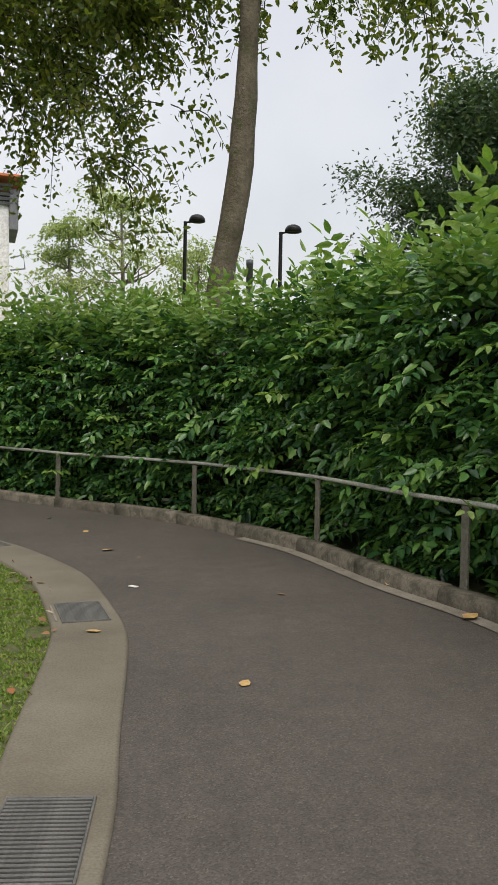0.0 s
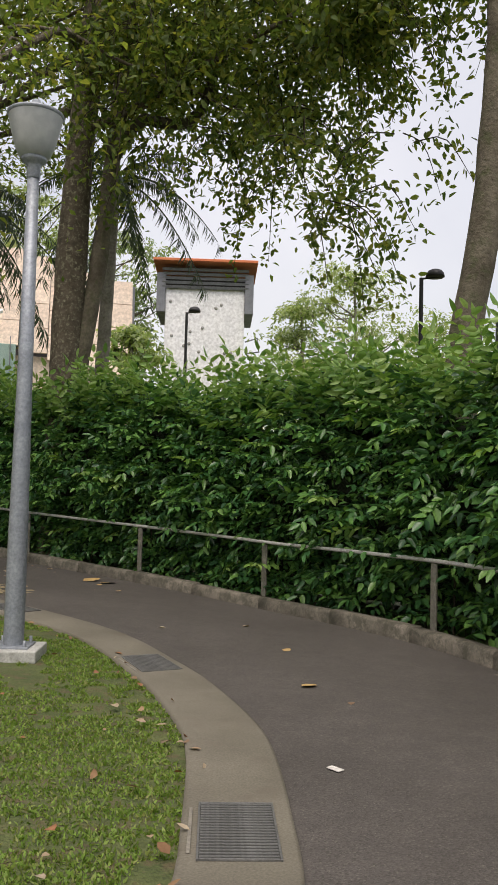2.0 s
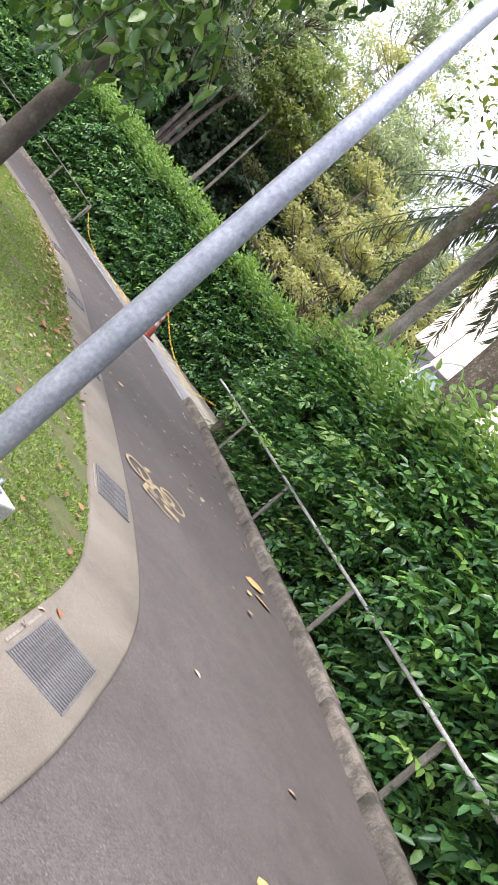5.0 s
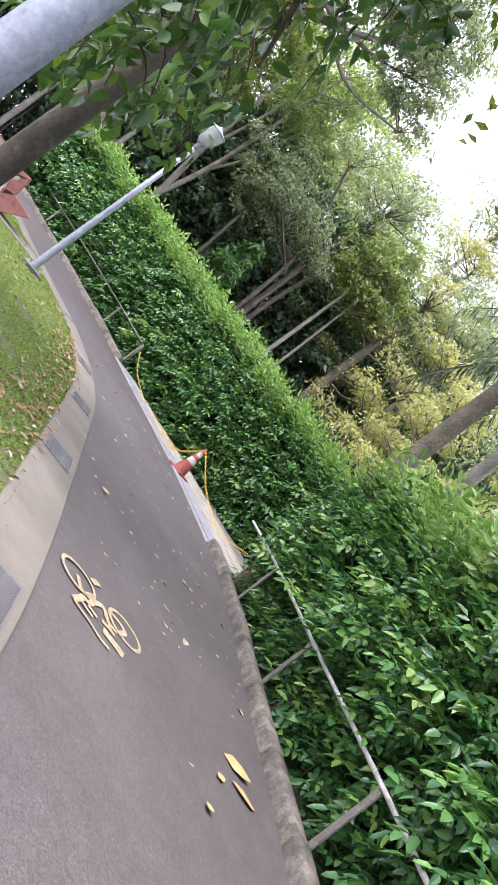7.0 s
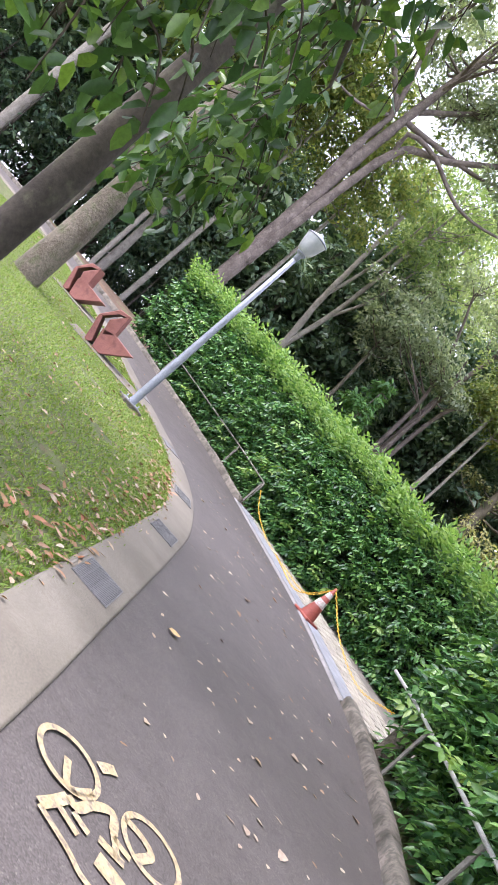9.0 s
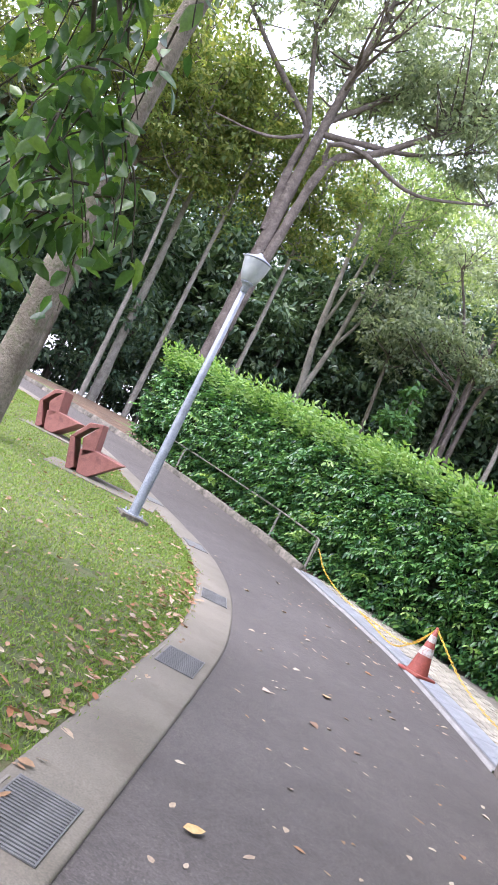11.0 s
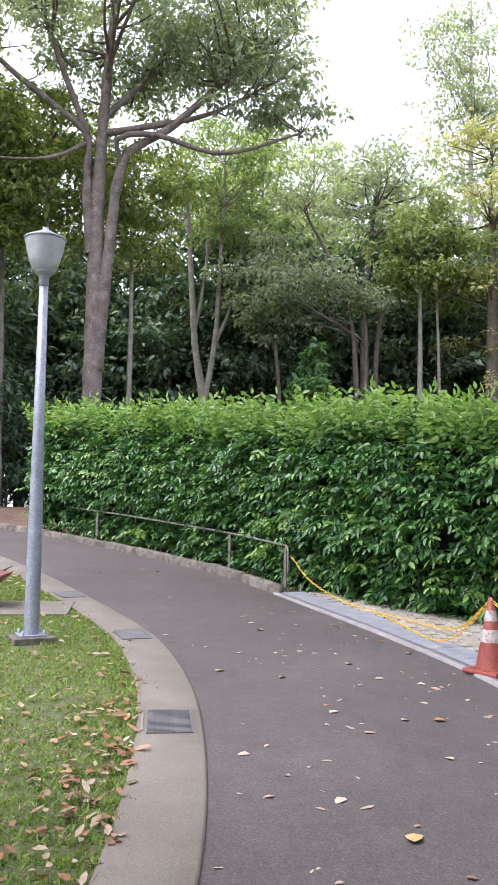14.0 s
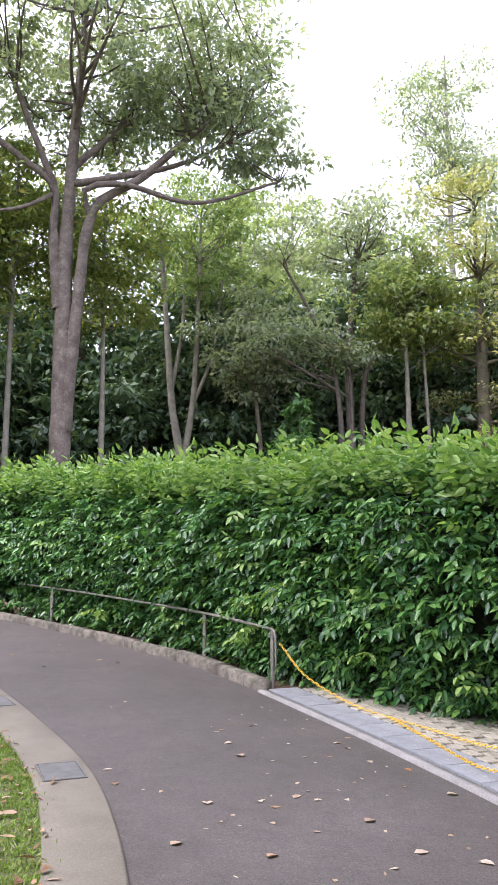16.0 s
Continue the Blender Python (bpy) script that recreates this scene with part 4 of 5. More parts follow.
def drape(name_t, tips, way, count, leaf, mat, seed, spread=0.7):
    """Hanging leafy sprays under a tree's crown, with their twigs, as parts of that tree."""
    g = np.random.default_rng(seed)
    tips = np.asarray(tips, float)
    spots, pieces = [], []
    for p in tips:
        for _ in range(5):
            a = p + np.array([0.2 * g.normal(), 0.2 * g.normal(), spread * 0.8])
            d = g.normal(size=3) * np.array([1, 1, 0.3])
            b = a + unit(d) * spread * 0.7 + np.array([0, 0, -0.25 * spread])
            c = a + unit(d) * spread * 1.3 + np.array([0, 0, -(0.9 + 0.6 * g.random()) * spread])
            line = spline([a, b, c], spread / 4)
            pieces.append(tube_arrays(line, np.linspace(0.012, 0.004, len(line)), 4))
            spots.append(line[1:])
    v, f = joined(pieces)
    part("twig_growth", mesh_of("twig_growth", v, f, TWIG, True), name_t, kind="stuff")
    spots = np.vstack(spots)
    n = len(tips) * count
    c = spots[g.integers(0, len(spots), n)]
    pos = c + g.normal(size=(n, 3)) * spread * 0.16
    axis = unit(np.asarray(way) + 0.75 * g.normal(size=(n, 3)))
    up = unit(g.normal(size=(n, 3)) + np.array([0, 0, 0.8]))
    ll = leaf * (0.7 + 0.6 * g.random(n))
    v, f = blades(pos, axis, up, ll, ll * 0.48, 0.14, 0.16)
    part("hanging_leaves", mesh_of("hanging_leaves", v, f, mat), name_t, kind="stuff")


def palm(label, base, top, r, seed, fronds=15, length=2.6, droop=1.1):
    g = np.random.default_rng(seed)
    t = thing("palm_tree", label, "palm tree", group="palms behind the hedge")
    line = spline([base, (np.array(base) + np.array(top)) / 2 + np.array([0.1, 0, 0]), top], 0.4)
    part("trunk", tube("trunk", line, np.linspace(r, r * 0.7, len(line)), BARK_PALE, 10, 0.03), t)
    for k in range(fronds):
        a = k * 2.4 + g.normal() * 0.2
        el = 0.9 - 1.3 * (k / fronds)
        n = 16
        s = np.linspace(0, 1, n)
        out = np.array([math.cos(a), math.sin(a), 0])
        pts = np.array(top) + np.outer(s * length * math.cos(el * 0.8), out) + np.outer(s * length * math.sin(el) - droop * s**2 * length * 0.75, [0, 0, 1.0])
        pieces = [tube_arrays(pts, np.linspace(0.03, 0.008, n), 4)]
        d = unit(np.gradient(pts, axis=0))
        sd = unit(np.cross(d, [0, 0, 1.0]))
        reps = 4
        bs = np.repeat(pts[2:], reps, 0) + np.repeat(d[2:], reps, 0) * (np.tile(np.arange(reps), n - 2) * length / n / reps)[:, None]
        for sgn in (-1, 1):
            m = len(bs)
            w = np.repeat(d[2:], reps, 0) * 0.6 + sgn * np.repeat(sd[2:], reps, 0) * 0.7 + np.array([0, 0, -0.75]) + 0.15 * g.normal(size=(m, 3))
            pieces.append(blades(bs, w, np.repeat(np.cross(sd, d)[2:], reps, 0), 0.42 * (0.7 + 0.5 * g.random(m)), np.full(m, 0.032), 0.1, 0.25, True))
        v, f = joined(pieces)
        part("frond", mesh_of("frond", v, f, PALM_LEAF), t)
    return t


# trees beyond the first hedge
bent = tree("tall grey-barked tree with a bent trunk behind the hedge", [(-1.0, 14.2, -0.1), (-0.92, 14.15, 3.1), (-0.68, 14.1, 4.65), (-0.55, 14.1, 6.0), (-0.47, 14.1, 8.5), (-0.42, 14.1, 12.0), (-0.4, 14.0, 14.5)], [0.27, 0.205, 0.215, 0.16, 0.145, 0.12, 0.07], None, CROWN_LEAF, 31, 0.13, 150, 1.1, 14, 5.0, 0.66, 0.15, lift=-0.01)
gd = np.random.default_rng(77)
drape(bent, np.column_stack([-3.2 + 7.0 * gd.random(34), 14.4 + 1.6 * gd.random(34), 7.9 + 2.6 * gd.random(34)]), (0, 0, -0.25), 250, 0.145, CROWN_LEAF, 42, 0.75)
ivy = tree("dark ivy-flecked trunk of a spreading tree behind the hedge", [(-7.95, 16.3, -0.1), (-7.95, 16.3, 3.2), (-7.85, 16.3, 7.0), (-7.6, 16.4, 11.0), (-7.4, 16.3, 14.0)], [0.38, 0.29, 0.25, 0.22, 0.12], None, CROWN_LEAF, 37, 0.14, 150, 1.2, 16, 6.0, 0.58, 0.05, IVY_BARK, lift=-0.02)
side = spline([(-7.75, 16.4, 3.6), (-7.5, 16.5, 5.3), (-7.25, 16.5, 7.6), (-6.9, 16.5, 12.0)], 0.4)
v, f = tube_arrays(side, np.linspace(0.17, 0.11, len(side)), 10, 0.05, 3)
part("side_stem", mesh_of("side_stem", v, f, BARK, True), ivy, "paler second stem")
limb = spline([(-7.2, 16.4, 7.4), (-6.6, 16.2, 7.9), (-5.9, 16.1, 7.7), (-5.4, 16.0, 7.8), (-5.0, 15.9, 8.7)], 0.3)
v, f = tube_arrays(limb, np.linspace(0.13, 0.07, len(limb)), 8, 0.05, 4)
part("crooked_limb", mesh_of("crooked_limb", v, f, BARK_DARK, True), ivy)
u = gd.random((60, 3))
drape(ivy, np.column_stack([-6.7 + 4.7 * u[:, 0], 14.6 + 1.8 * u[:, 1], 5.6 + 0.9 * np.sin(u[:, 0] * 5.0) + 4.6 * u[:, 2] ** 0.8]), (0, 0, -0.35), 270, 0.13, CROWN_LEAF, 41, 0.8)
tree("dark green rounded tree behind the hedge", [(4.7, 19.8, 0), (4.6, 19.7, 4), (4.5, 19.6, 8.4)], [0.25, 0.2, 0.08], None, CROWN_DARK, 43, 0.13, 200, 0.9, 22, 2.2, 0.48, 0.3)
palm("slender grey palm with drooping fronds behind the hedge", (-9.9, 20.6, 0), (-9.2, 20.3, 8.6), 0.19, 61)
palm("slender grey palm with drooping fronds behind the hedge", (-13.3, 19.6, 0), (-12.4, 19.2, 7.6), 0.15, 62)
palm("slender grey palm with drooping fronds behind the hedge", (-14.6, 21.0, 0), (-14.3, 21.0, 8.8), 0.15, 63)
# The next tree's crown is broadened to shade the hedge below it.
tree("straight grey trunk of a tall tree in the hedge", [(-11.8, 17.45, 0.2), (-11.8, 17.45, 5), (-11.7, 17.4, 9.5), (-11.6, 17.4, 13)], [0.18, 0.155, 0.135, 0.08], None, CROWN_LEAF, 67, 0.19, 110, 1.4, 20, 5.5, 0.70, 0.2, BARK)

# lawn trees
lawn_tree = tree("large grey-barked tree on the lawn", [(-20.2, 10.5, 0.6), (-20.2, 10.48, 4), (-20.2, 10.5, 8), (-20.1, 10.8, 13), (-20, 11.0, 18)], [0.32, 0.235, 0.215, 0.18, 0.10], None, CROWN_MID, 71, 0.2, 90, 1.2, 12, 5.0, 0.68, 0.15, BARK)
AX, AY = -9.6, 10.25
broad = tree("broad-leaved tree with low hanging boughs on the lawn", [(AX, AY, 0.2), (AX, AY, 3.0), (AX + 0.05, AY, 6.0), (AX + 0.1, AY - 0.1, 9)], [0.145, 0.112, 0.10, 0.06], None, NEAR_LEAF, 73, 0.17, 50, 0.9, 9, 1.9, 0.74, 0.35, BARK_DARK, lift=0.0, simple=False)
drape(broad, [(-8.6, 9.55, 2.4), (-8.9, 9.75, 2.75), (-9.0, 10.0, 3.05), (-8.6, 9.9, 3.3), (-8.2, 9.8, 2.9), (-9.2, 9.5, 3.2), (-8.4, 9.4, 3.5), (-9.0, 9.3, 2.6)], (0, 0, -0.7), 70, 0.19, NEAR_LEAF, 74, 0.45)
gb = np.random.default_rng(15)
ub = gb.random((17, 3))
drape(broad, np.column_stack([-7.7 - 3.4 * ub[:, 0], 9.4 + 0.9 * ub[:, 1], 4.5 + 1.0 * ub[:, 2]]), (0, 0, -0.8), 48, 0.19, NEAR_LEAF, 75, 0.55)
drape(broad, [(-11.7, 10.85, 2.95), (-11.6, 10.7, 3.6), (-11.2, 10.5, 3.1), (-11.0, 10.5, 4.35), (-9.2, 10.85, 4.75), (-9.0, 10.9, 5.1), (-10.0, 10.7, 4.7)], (0, 0, -0.8), 75, 0.18, NEAR_LEAF, 76, 0.5)
drape(broad, [(-12.2, 10.9, 2.75), (-12.6, 10.85, 3.1), (-12.0, 10.95, 3.5), (-12.9, 10.8, 3.7), (-12.4, 10.9, 4.1), (-11.9, 10.9, 4.5), (-13.0, 10.8, 2.9), (-12.7, 10.7, 4.6)], (0, 0, -0.8), 62, 0.24, NEAR_LEAF, 77, 0.55)
for a, b in (((AX, AY, 5.2), (-12.6, 10.85, 4.7)), ((AX, AY, 4.2), (-8.0, 10.3, 4.4)), ((AX, AY, 4.6), (-10.3, 11.0, 4.0)), ((AX, AY, 4.9), (-11.6, 10.7, 4.3)), ((AX, AY, 4.4), (-8.8, 9.8, 4.5))):
    a, b = np.array(a), np.array(b)
    bl = spline([a, a * 0.6 + b * 0.4 + np.array([0, 0, 0.3]), b], 0.3)
    v, f = tube_arrays(bl, np.linspace(0.06, 0.015, len(bl)), 7, 0.05, 8)
    part("low_bough", mesh_of("low_bough", v, f, BARK_DARK, True), broad)

# forest beyond the second hedge
def grove_tree(label, stems, crowns, leaf_mat, bark, seed, leaf=0.30, per_pad=110, name="tree", category="tree", group="forest trees", open_branches=True):
    """A forest tree: stems as (points, first radius, last radius) and a crown of leafy pads, each carried by its own branch."""
    g = np.random.default_rng(seed)
    t = thing(name, label, category, group=group)
    nodes, sizes = [], []
    for i, (pts, r0, r1) in enumerate(stems):
        line = spline(pts, 0.6)
        rad = np.linspace(r0, r1, len(line))
        v, f = tube_arrays(line, rad, 10, 0.06, seed + i)
        part("trunk" if i == 0 else "stem", mesh_of("trunk", v, f, bark, True), t)
        nodes.append(line[len(line) // 3:])
        sizes.append(rad[len(line) // 3:])
    nodes, sizes = np.vstack(nodes), np.concatenate(sizes)
    branches, leaves = [], []
    for centre, radii, n_pads, pad in crowns:
        centre, radii = np.array(centre, float), np.array(radii, float)
        for _ in range(n_pads):
            d = unit(g.normal(size=3))
            c = centre + d * radii * g.random() ** 0.4
            flat = np.hypot(c[0] - nodes[:, 0], c[1] - nodes[:, 1])
            j = int(np.argmin(flat + 2.2 * abs(c[2] - nodes[:, 2] - 0.45 * flat)))
            start = nodes[j]
            if open_branches or g.random() < 0.3:
                mid = start * 0.45 + c * 0.55 + np.array([0, 0, -0.08]) * np.linalg.norm(c - start) + 0.25 * g.normal(size=3)
                line = spline([start, mid, c], max(0.5, np.linalg.norm(c - start) / 6))
                branches.append(tube_arrays(line, np.linspace(min(sizes[j] * 0.55, 0.035 + 0.016 * np.linalg.norm(c - start)), 0.018, len(line)), 5, 0.05, seed))
            r = pad * (0.55 + 0.75 * g.random())
            sub = 5
            for _ in range(sub):
                o = c + g.normal(size=3) * r * np.array([0.62, 0.62, 0.24])
                m = max(6, int(per_pad / sub * (0.6 + 0.8 * g.random())))
                dirs = unit(g.normal(size=(m, 3)) + np.array([0, 0, 0.45]))
                rr = r * 0.52 * (0.62 + 0.42 * g.random((m, 1)))
                pos = o + dirs * rr * np.array([1, 1, 0.5])
                way = unit(dirs * np.array([1, 1, 0.2]) + 0.5 * g.normal(size=(m, 3)) + np.array([0, 0, -0.45]))
                up = unit(dirs + np.array([0, 0, 0.6]) + 0.35 * g.normal(size=(m, 3)))
                ll = leaf * (0.65 + 0.7 * g.random(m))
                leaves.append(blades(pos, way, up, ll, ll * 0.46, 0.15, 0.12, True))
    if branches:
        v, f = joined(branches)
        part("branchwork", mesh_of("branchwork", v, f, bark, True), t, kind="stuff")
    v, f = joined(leaves)
    part("crown", mesh_of("crown", v, f, leaf_mat), t, kind="stuff")
    return t


# light trees far beyond the first hedge
for i, (x, y, h, reach) in enumerate(((-8.5, 46, 13.2, 4.4), (-11.6, 47, 11.8, 3.2), (-4.5, 48, 10.6, 4.4), (0.0, 52, 7.0, 3.5), (-15.2, 33.5, 7.8, 1.6))):
    tiers = [((x, y, h * k), (reach * w, reach * w, 0.45), 12, 0.28 * reach + 0.1) for k, w in ((0.45, 0.8), (0.58, 1.0), (0.72, 0.9), (0.86, 0.7), (0.97, 0.4))]
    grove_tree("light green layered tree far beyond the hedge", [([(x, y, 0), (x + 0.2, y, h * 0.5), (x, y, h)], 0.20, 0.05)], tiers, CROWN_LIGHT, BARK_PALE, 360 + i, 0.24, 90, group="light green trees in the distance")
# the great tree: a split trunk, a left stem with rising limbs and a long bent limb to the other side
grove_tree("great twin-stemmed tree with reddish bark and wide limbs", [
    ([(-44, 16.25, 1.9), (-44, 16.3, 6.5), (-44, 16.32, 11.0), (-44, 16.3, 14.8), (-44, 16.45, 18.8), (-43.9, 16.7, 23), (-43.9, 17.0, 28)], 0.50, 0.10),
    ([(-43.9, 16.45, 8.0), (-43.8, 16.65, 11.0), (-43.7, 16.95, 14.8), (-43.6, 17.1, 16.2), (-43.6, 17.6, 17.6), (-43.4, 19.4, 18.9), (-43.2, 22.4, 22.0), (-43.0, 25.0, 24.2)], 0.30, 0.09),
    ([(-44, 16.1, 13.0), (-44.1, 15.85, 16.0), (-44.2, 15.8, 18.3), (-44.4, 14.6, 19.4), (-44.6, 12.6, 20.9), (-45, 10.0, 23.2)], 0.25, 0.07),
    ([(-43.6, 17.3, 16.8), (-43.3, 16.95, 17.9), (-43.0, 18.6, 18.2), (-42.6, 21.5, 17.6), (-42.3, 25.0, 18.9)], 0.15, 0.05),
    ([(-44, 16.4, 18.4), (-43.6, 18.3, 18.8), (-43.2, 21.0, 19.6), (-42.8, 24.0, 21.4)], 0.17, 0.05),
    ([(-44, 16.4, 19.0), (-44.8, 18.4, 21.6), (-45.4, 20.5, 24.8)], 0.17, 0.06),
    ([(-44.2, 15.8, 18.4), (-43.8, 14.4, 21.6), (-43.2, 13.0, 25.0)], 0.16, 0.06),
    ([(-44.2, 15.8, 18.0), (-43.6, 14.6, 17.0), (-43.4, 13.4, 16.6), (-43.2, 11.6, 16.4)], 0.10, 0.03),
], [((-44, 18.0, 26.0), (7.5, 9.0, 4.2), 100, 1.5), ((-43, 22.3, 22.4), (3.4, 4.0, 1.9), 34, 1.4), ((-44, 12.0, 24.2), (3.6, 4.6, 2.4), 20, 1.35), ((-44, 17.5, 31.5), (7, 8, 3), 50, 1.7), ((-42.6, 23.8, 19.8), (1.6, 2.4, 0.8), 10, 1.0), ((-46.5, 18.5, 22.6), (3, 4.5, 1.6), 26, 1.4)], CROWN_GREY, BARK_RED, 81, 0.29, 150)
# the pale pair beside it, forked above the hedge
grove_tree("slender pale forked tree at the forest edge", [
    ([(-54, 23.5, 2.0), (-54, 23.4, 8.0), (-54, 22.9, 11.5), (-54, 22.6, 15.5), (-54.2, 22.2, 22.0)], 0.30, 0.09),
    ([(-54, 23.4, 7.8), (-53.9, 24.0, 11.5), (-53.8, 24.2, 15.0), (-53.6, 24.4, 22.0)], 0.20, 0.07),
    ([(-53.9, 24.0, 11.5), (-53.6, 24.9, 14.0), (-53.4, 25.6, 18.5)], 0.12, 0.04),
    ([(-54, 22.8, 12.0), (-54, 23.4, 15.5), (-54, 23.7, 20.5)], 0.13, 0.05),
], [((-54, 23.6, 21.5), (4.2, 4.6, 2.8), 40, 1.25), ((-54, 25.5, 18.0), (2.5, 2.2, 1.2), 9, 1.1)], CROWN_MID, BARK_PALE, 82, 0.30, 110)
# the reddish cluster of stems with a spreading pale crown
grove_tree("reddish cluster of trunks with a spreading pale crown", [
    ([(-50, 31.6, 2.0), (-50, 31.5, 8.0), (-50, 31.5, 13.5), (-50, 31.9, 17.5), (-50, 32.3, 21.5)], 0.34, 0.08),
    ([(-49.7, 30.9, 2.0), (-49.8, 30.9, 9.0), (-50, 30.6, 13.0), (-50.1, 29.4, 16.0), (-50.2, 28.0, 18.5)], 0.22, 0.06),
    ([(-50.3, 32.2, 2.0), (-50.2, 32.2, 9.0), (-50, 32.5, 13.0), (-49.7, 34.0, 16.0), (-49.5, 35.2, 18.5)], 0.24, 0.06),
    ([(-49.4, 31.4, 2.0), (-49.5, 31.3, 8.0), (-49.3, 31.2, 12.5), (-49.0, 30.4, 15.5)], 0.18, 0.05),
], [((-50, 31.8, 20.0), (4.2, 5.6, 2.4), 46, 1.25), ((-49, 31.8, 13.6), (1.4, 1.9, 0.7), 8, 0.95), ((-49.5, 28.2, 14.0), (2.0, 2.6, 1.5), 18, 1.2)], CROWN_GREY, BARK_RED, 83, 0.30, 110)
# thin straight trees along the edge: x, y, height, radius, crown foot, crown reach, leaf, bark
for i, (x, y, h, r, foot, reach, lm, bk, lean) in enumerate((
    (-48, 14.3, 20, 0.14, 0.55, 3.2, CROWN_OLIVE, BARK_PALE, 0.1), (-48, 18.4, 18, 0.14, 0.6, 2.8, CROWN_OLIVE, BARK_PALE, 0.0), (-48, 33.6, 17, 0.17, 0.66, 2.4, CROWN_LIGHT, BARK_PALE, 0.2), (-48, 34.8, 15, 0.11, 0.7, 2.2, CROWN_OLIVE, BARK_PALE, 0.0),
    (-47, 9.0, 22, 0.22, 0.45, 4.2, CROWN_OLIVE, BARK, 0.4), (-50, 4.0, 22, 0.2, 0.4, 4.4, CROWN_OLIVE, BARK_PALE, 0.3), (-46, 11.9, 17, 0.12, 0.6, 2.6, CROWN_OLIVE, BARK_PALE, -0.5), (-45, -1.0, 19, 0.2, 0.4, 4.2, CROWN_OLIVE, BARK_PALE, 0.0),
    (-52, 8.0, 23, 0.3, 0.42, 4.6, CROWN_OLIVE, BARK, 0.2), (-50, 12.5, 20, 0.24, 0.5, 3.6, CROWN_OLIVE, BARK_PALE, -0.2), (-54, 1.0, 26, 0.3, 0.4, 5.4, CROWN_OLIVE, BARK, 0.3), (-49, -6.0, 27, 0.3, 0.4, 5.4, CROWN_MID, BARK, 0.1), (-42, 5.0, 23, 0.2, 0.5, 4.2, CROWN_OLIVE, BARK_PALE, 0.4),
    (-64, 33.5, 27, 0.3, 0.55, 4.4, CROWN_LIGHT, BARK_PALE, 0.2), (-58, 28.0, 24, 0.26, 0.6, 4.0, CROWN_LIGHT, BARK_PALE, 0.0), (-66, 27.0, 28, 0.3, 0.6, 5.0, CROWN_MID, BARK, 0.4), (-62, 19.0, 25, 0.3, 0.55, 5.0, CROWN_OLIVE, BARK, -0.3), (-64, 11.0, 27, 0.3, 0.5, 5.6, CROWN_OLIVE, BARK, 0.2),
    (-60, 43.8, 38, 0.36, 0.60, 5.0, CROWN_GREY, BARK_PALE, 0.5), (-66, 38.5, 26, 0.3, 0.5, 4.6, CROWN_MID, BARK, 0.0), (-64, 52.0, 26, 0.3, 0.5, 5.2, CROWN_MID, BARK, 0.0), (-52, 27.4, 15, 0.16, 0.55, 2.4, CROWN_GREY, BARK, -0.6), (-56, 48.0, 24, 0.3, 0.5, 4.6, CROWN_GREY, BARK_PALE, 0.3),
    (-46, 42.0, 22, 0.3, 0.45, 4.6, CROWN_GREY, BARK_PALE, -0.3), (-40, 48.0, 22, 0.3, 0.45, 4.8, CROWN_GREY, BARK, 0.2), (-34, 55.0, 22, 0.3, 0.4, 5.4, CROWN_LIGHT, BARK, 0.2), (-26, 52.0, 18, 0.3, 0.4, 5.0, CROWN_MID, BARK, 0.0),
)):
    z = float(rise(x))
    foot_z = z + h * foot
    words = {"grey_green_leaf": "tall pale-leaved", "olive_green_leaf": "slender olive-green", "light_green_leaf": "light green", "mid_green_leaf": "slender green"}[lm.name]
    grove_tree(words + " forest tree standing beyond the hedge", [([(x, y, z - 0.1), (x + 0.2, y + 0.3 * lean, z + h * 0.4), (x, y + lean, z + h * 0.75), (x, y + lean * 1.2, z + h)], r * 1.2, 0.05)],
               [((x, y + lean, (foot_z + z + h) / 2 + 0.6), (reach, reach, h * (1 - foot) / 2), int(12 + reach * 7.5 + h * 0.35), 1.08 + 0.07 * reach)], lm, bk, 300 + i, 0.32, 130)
# yellow-green trees with tiers of foliage
for i, (x, y, h, r, reach) in enumerate(((-47, 37.4, 22, 0.42, 4.6), (-42, 38.5, 15, 0.24, 3.8), (-36.5, 38.0, 13, 0.2, 3.6), (-31, 41.0, 14, 0.22, 3.8), (-25, 38.5, 12, 0.2, 3.6))):
    z = float(rise(x))
    tiers = [((x, y, z + h * k), (reach * w, reach * w, 0.55), 13, 1.15) for k, w in ((0.42, 0.9), (0.58, 1.0), (0.74, 0.85), (0.92, 0.6))]
    grove_tree("yellow-green forest tree with tiers of foliage", [([(x, y, z - 0.1), (x + 0.2, y, z + h * 0.4), (x, y + 0.2, z + h * 0.95)], r * 1.2, 0.05)], tiers, CROWN_GOLD, BARK, 340 + i, 0.27, 120)
g2 = np.random.default_rng(5)
places = [(-69 + 26 * a + (-5 if i % 2 else 0), 2 + 56 * a + (3 if i % 2 else 0)) for i, a in enumerate(np.linspace(0, 1, 24))]
places += [(-80 + 30 * a, -4 + 76 * a) for a in np.linspace(0, 1, 14)]
places += [(-56, 5), (-58, 10), (-54, -2), (-50, -8), (-46, -13), (-61, 16), (-64, 20), (-65, 25), (-62, 30), (-59, 35), (-55, 40), (-49, 46), (-60, 13), (-63, 23), (-60, 38), (-55, 1)]
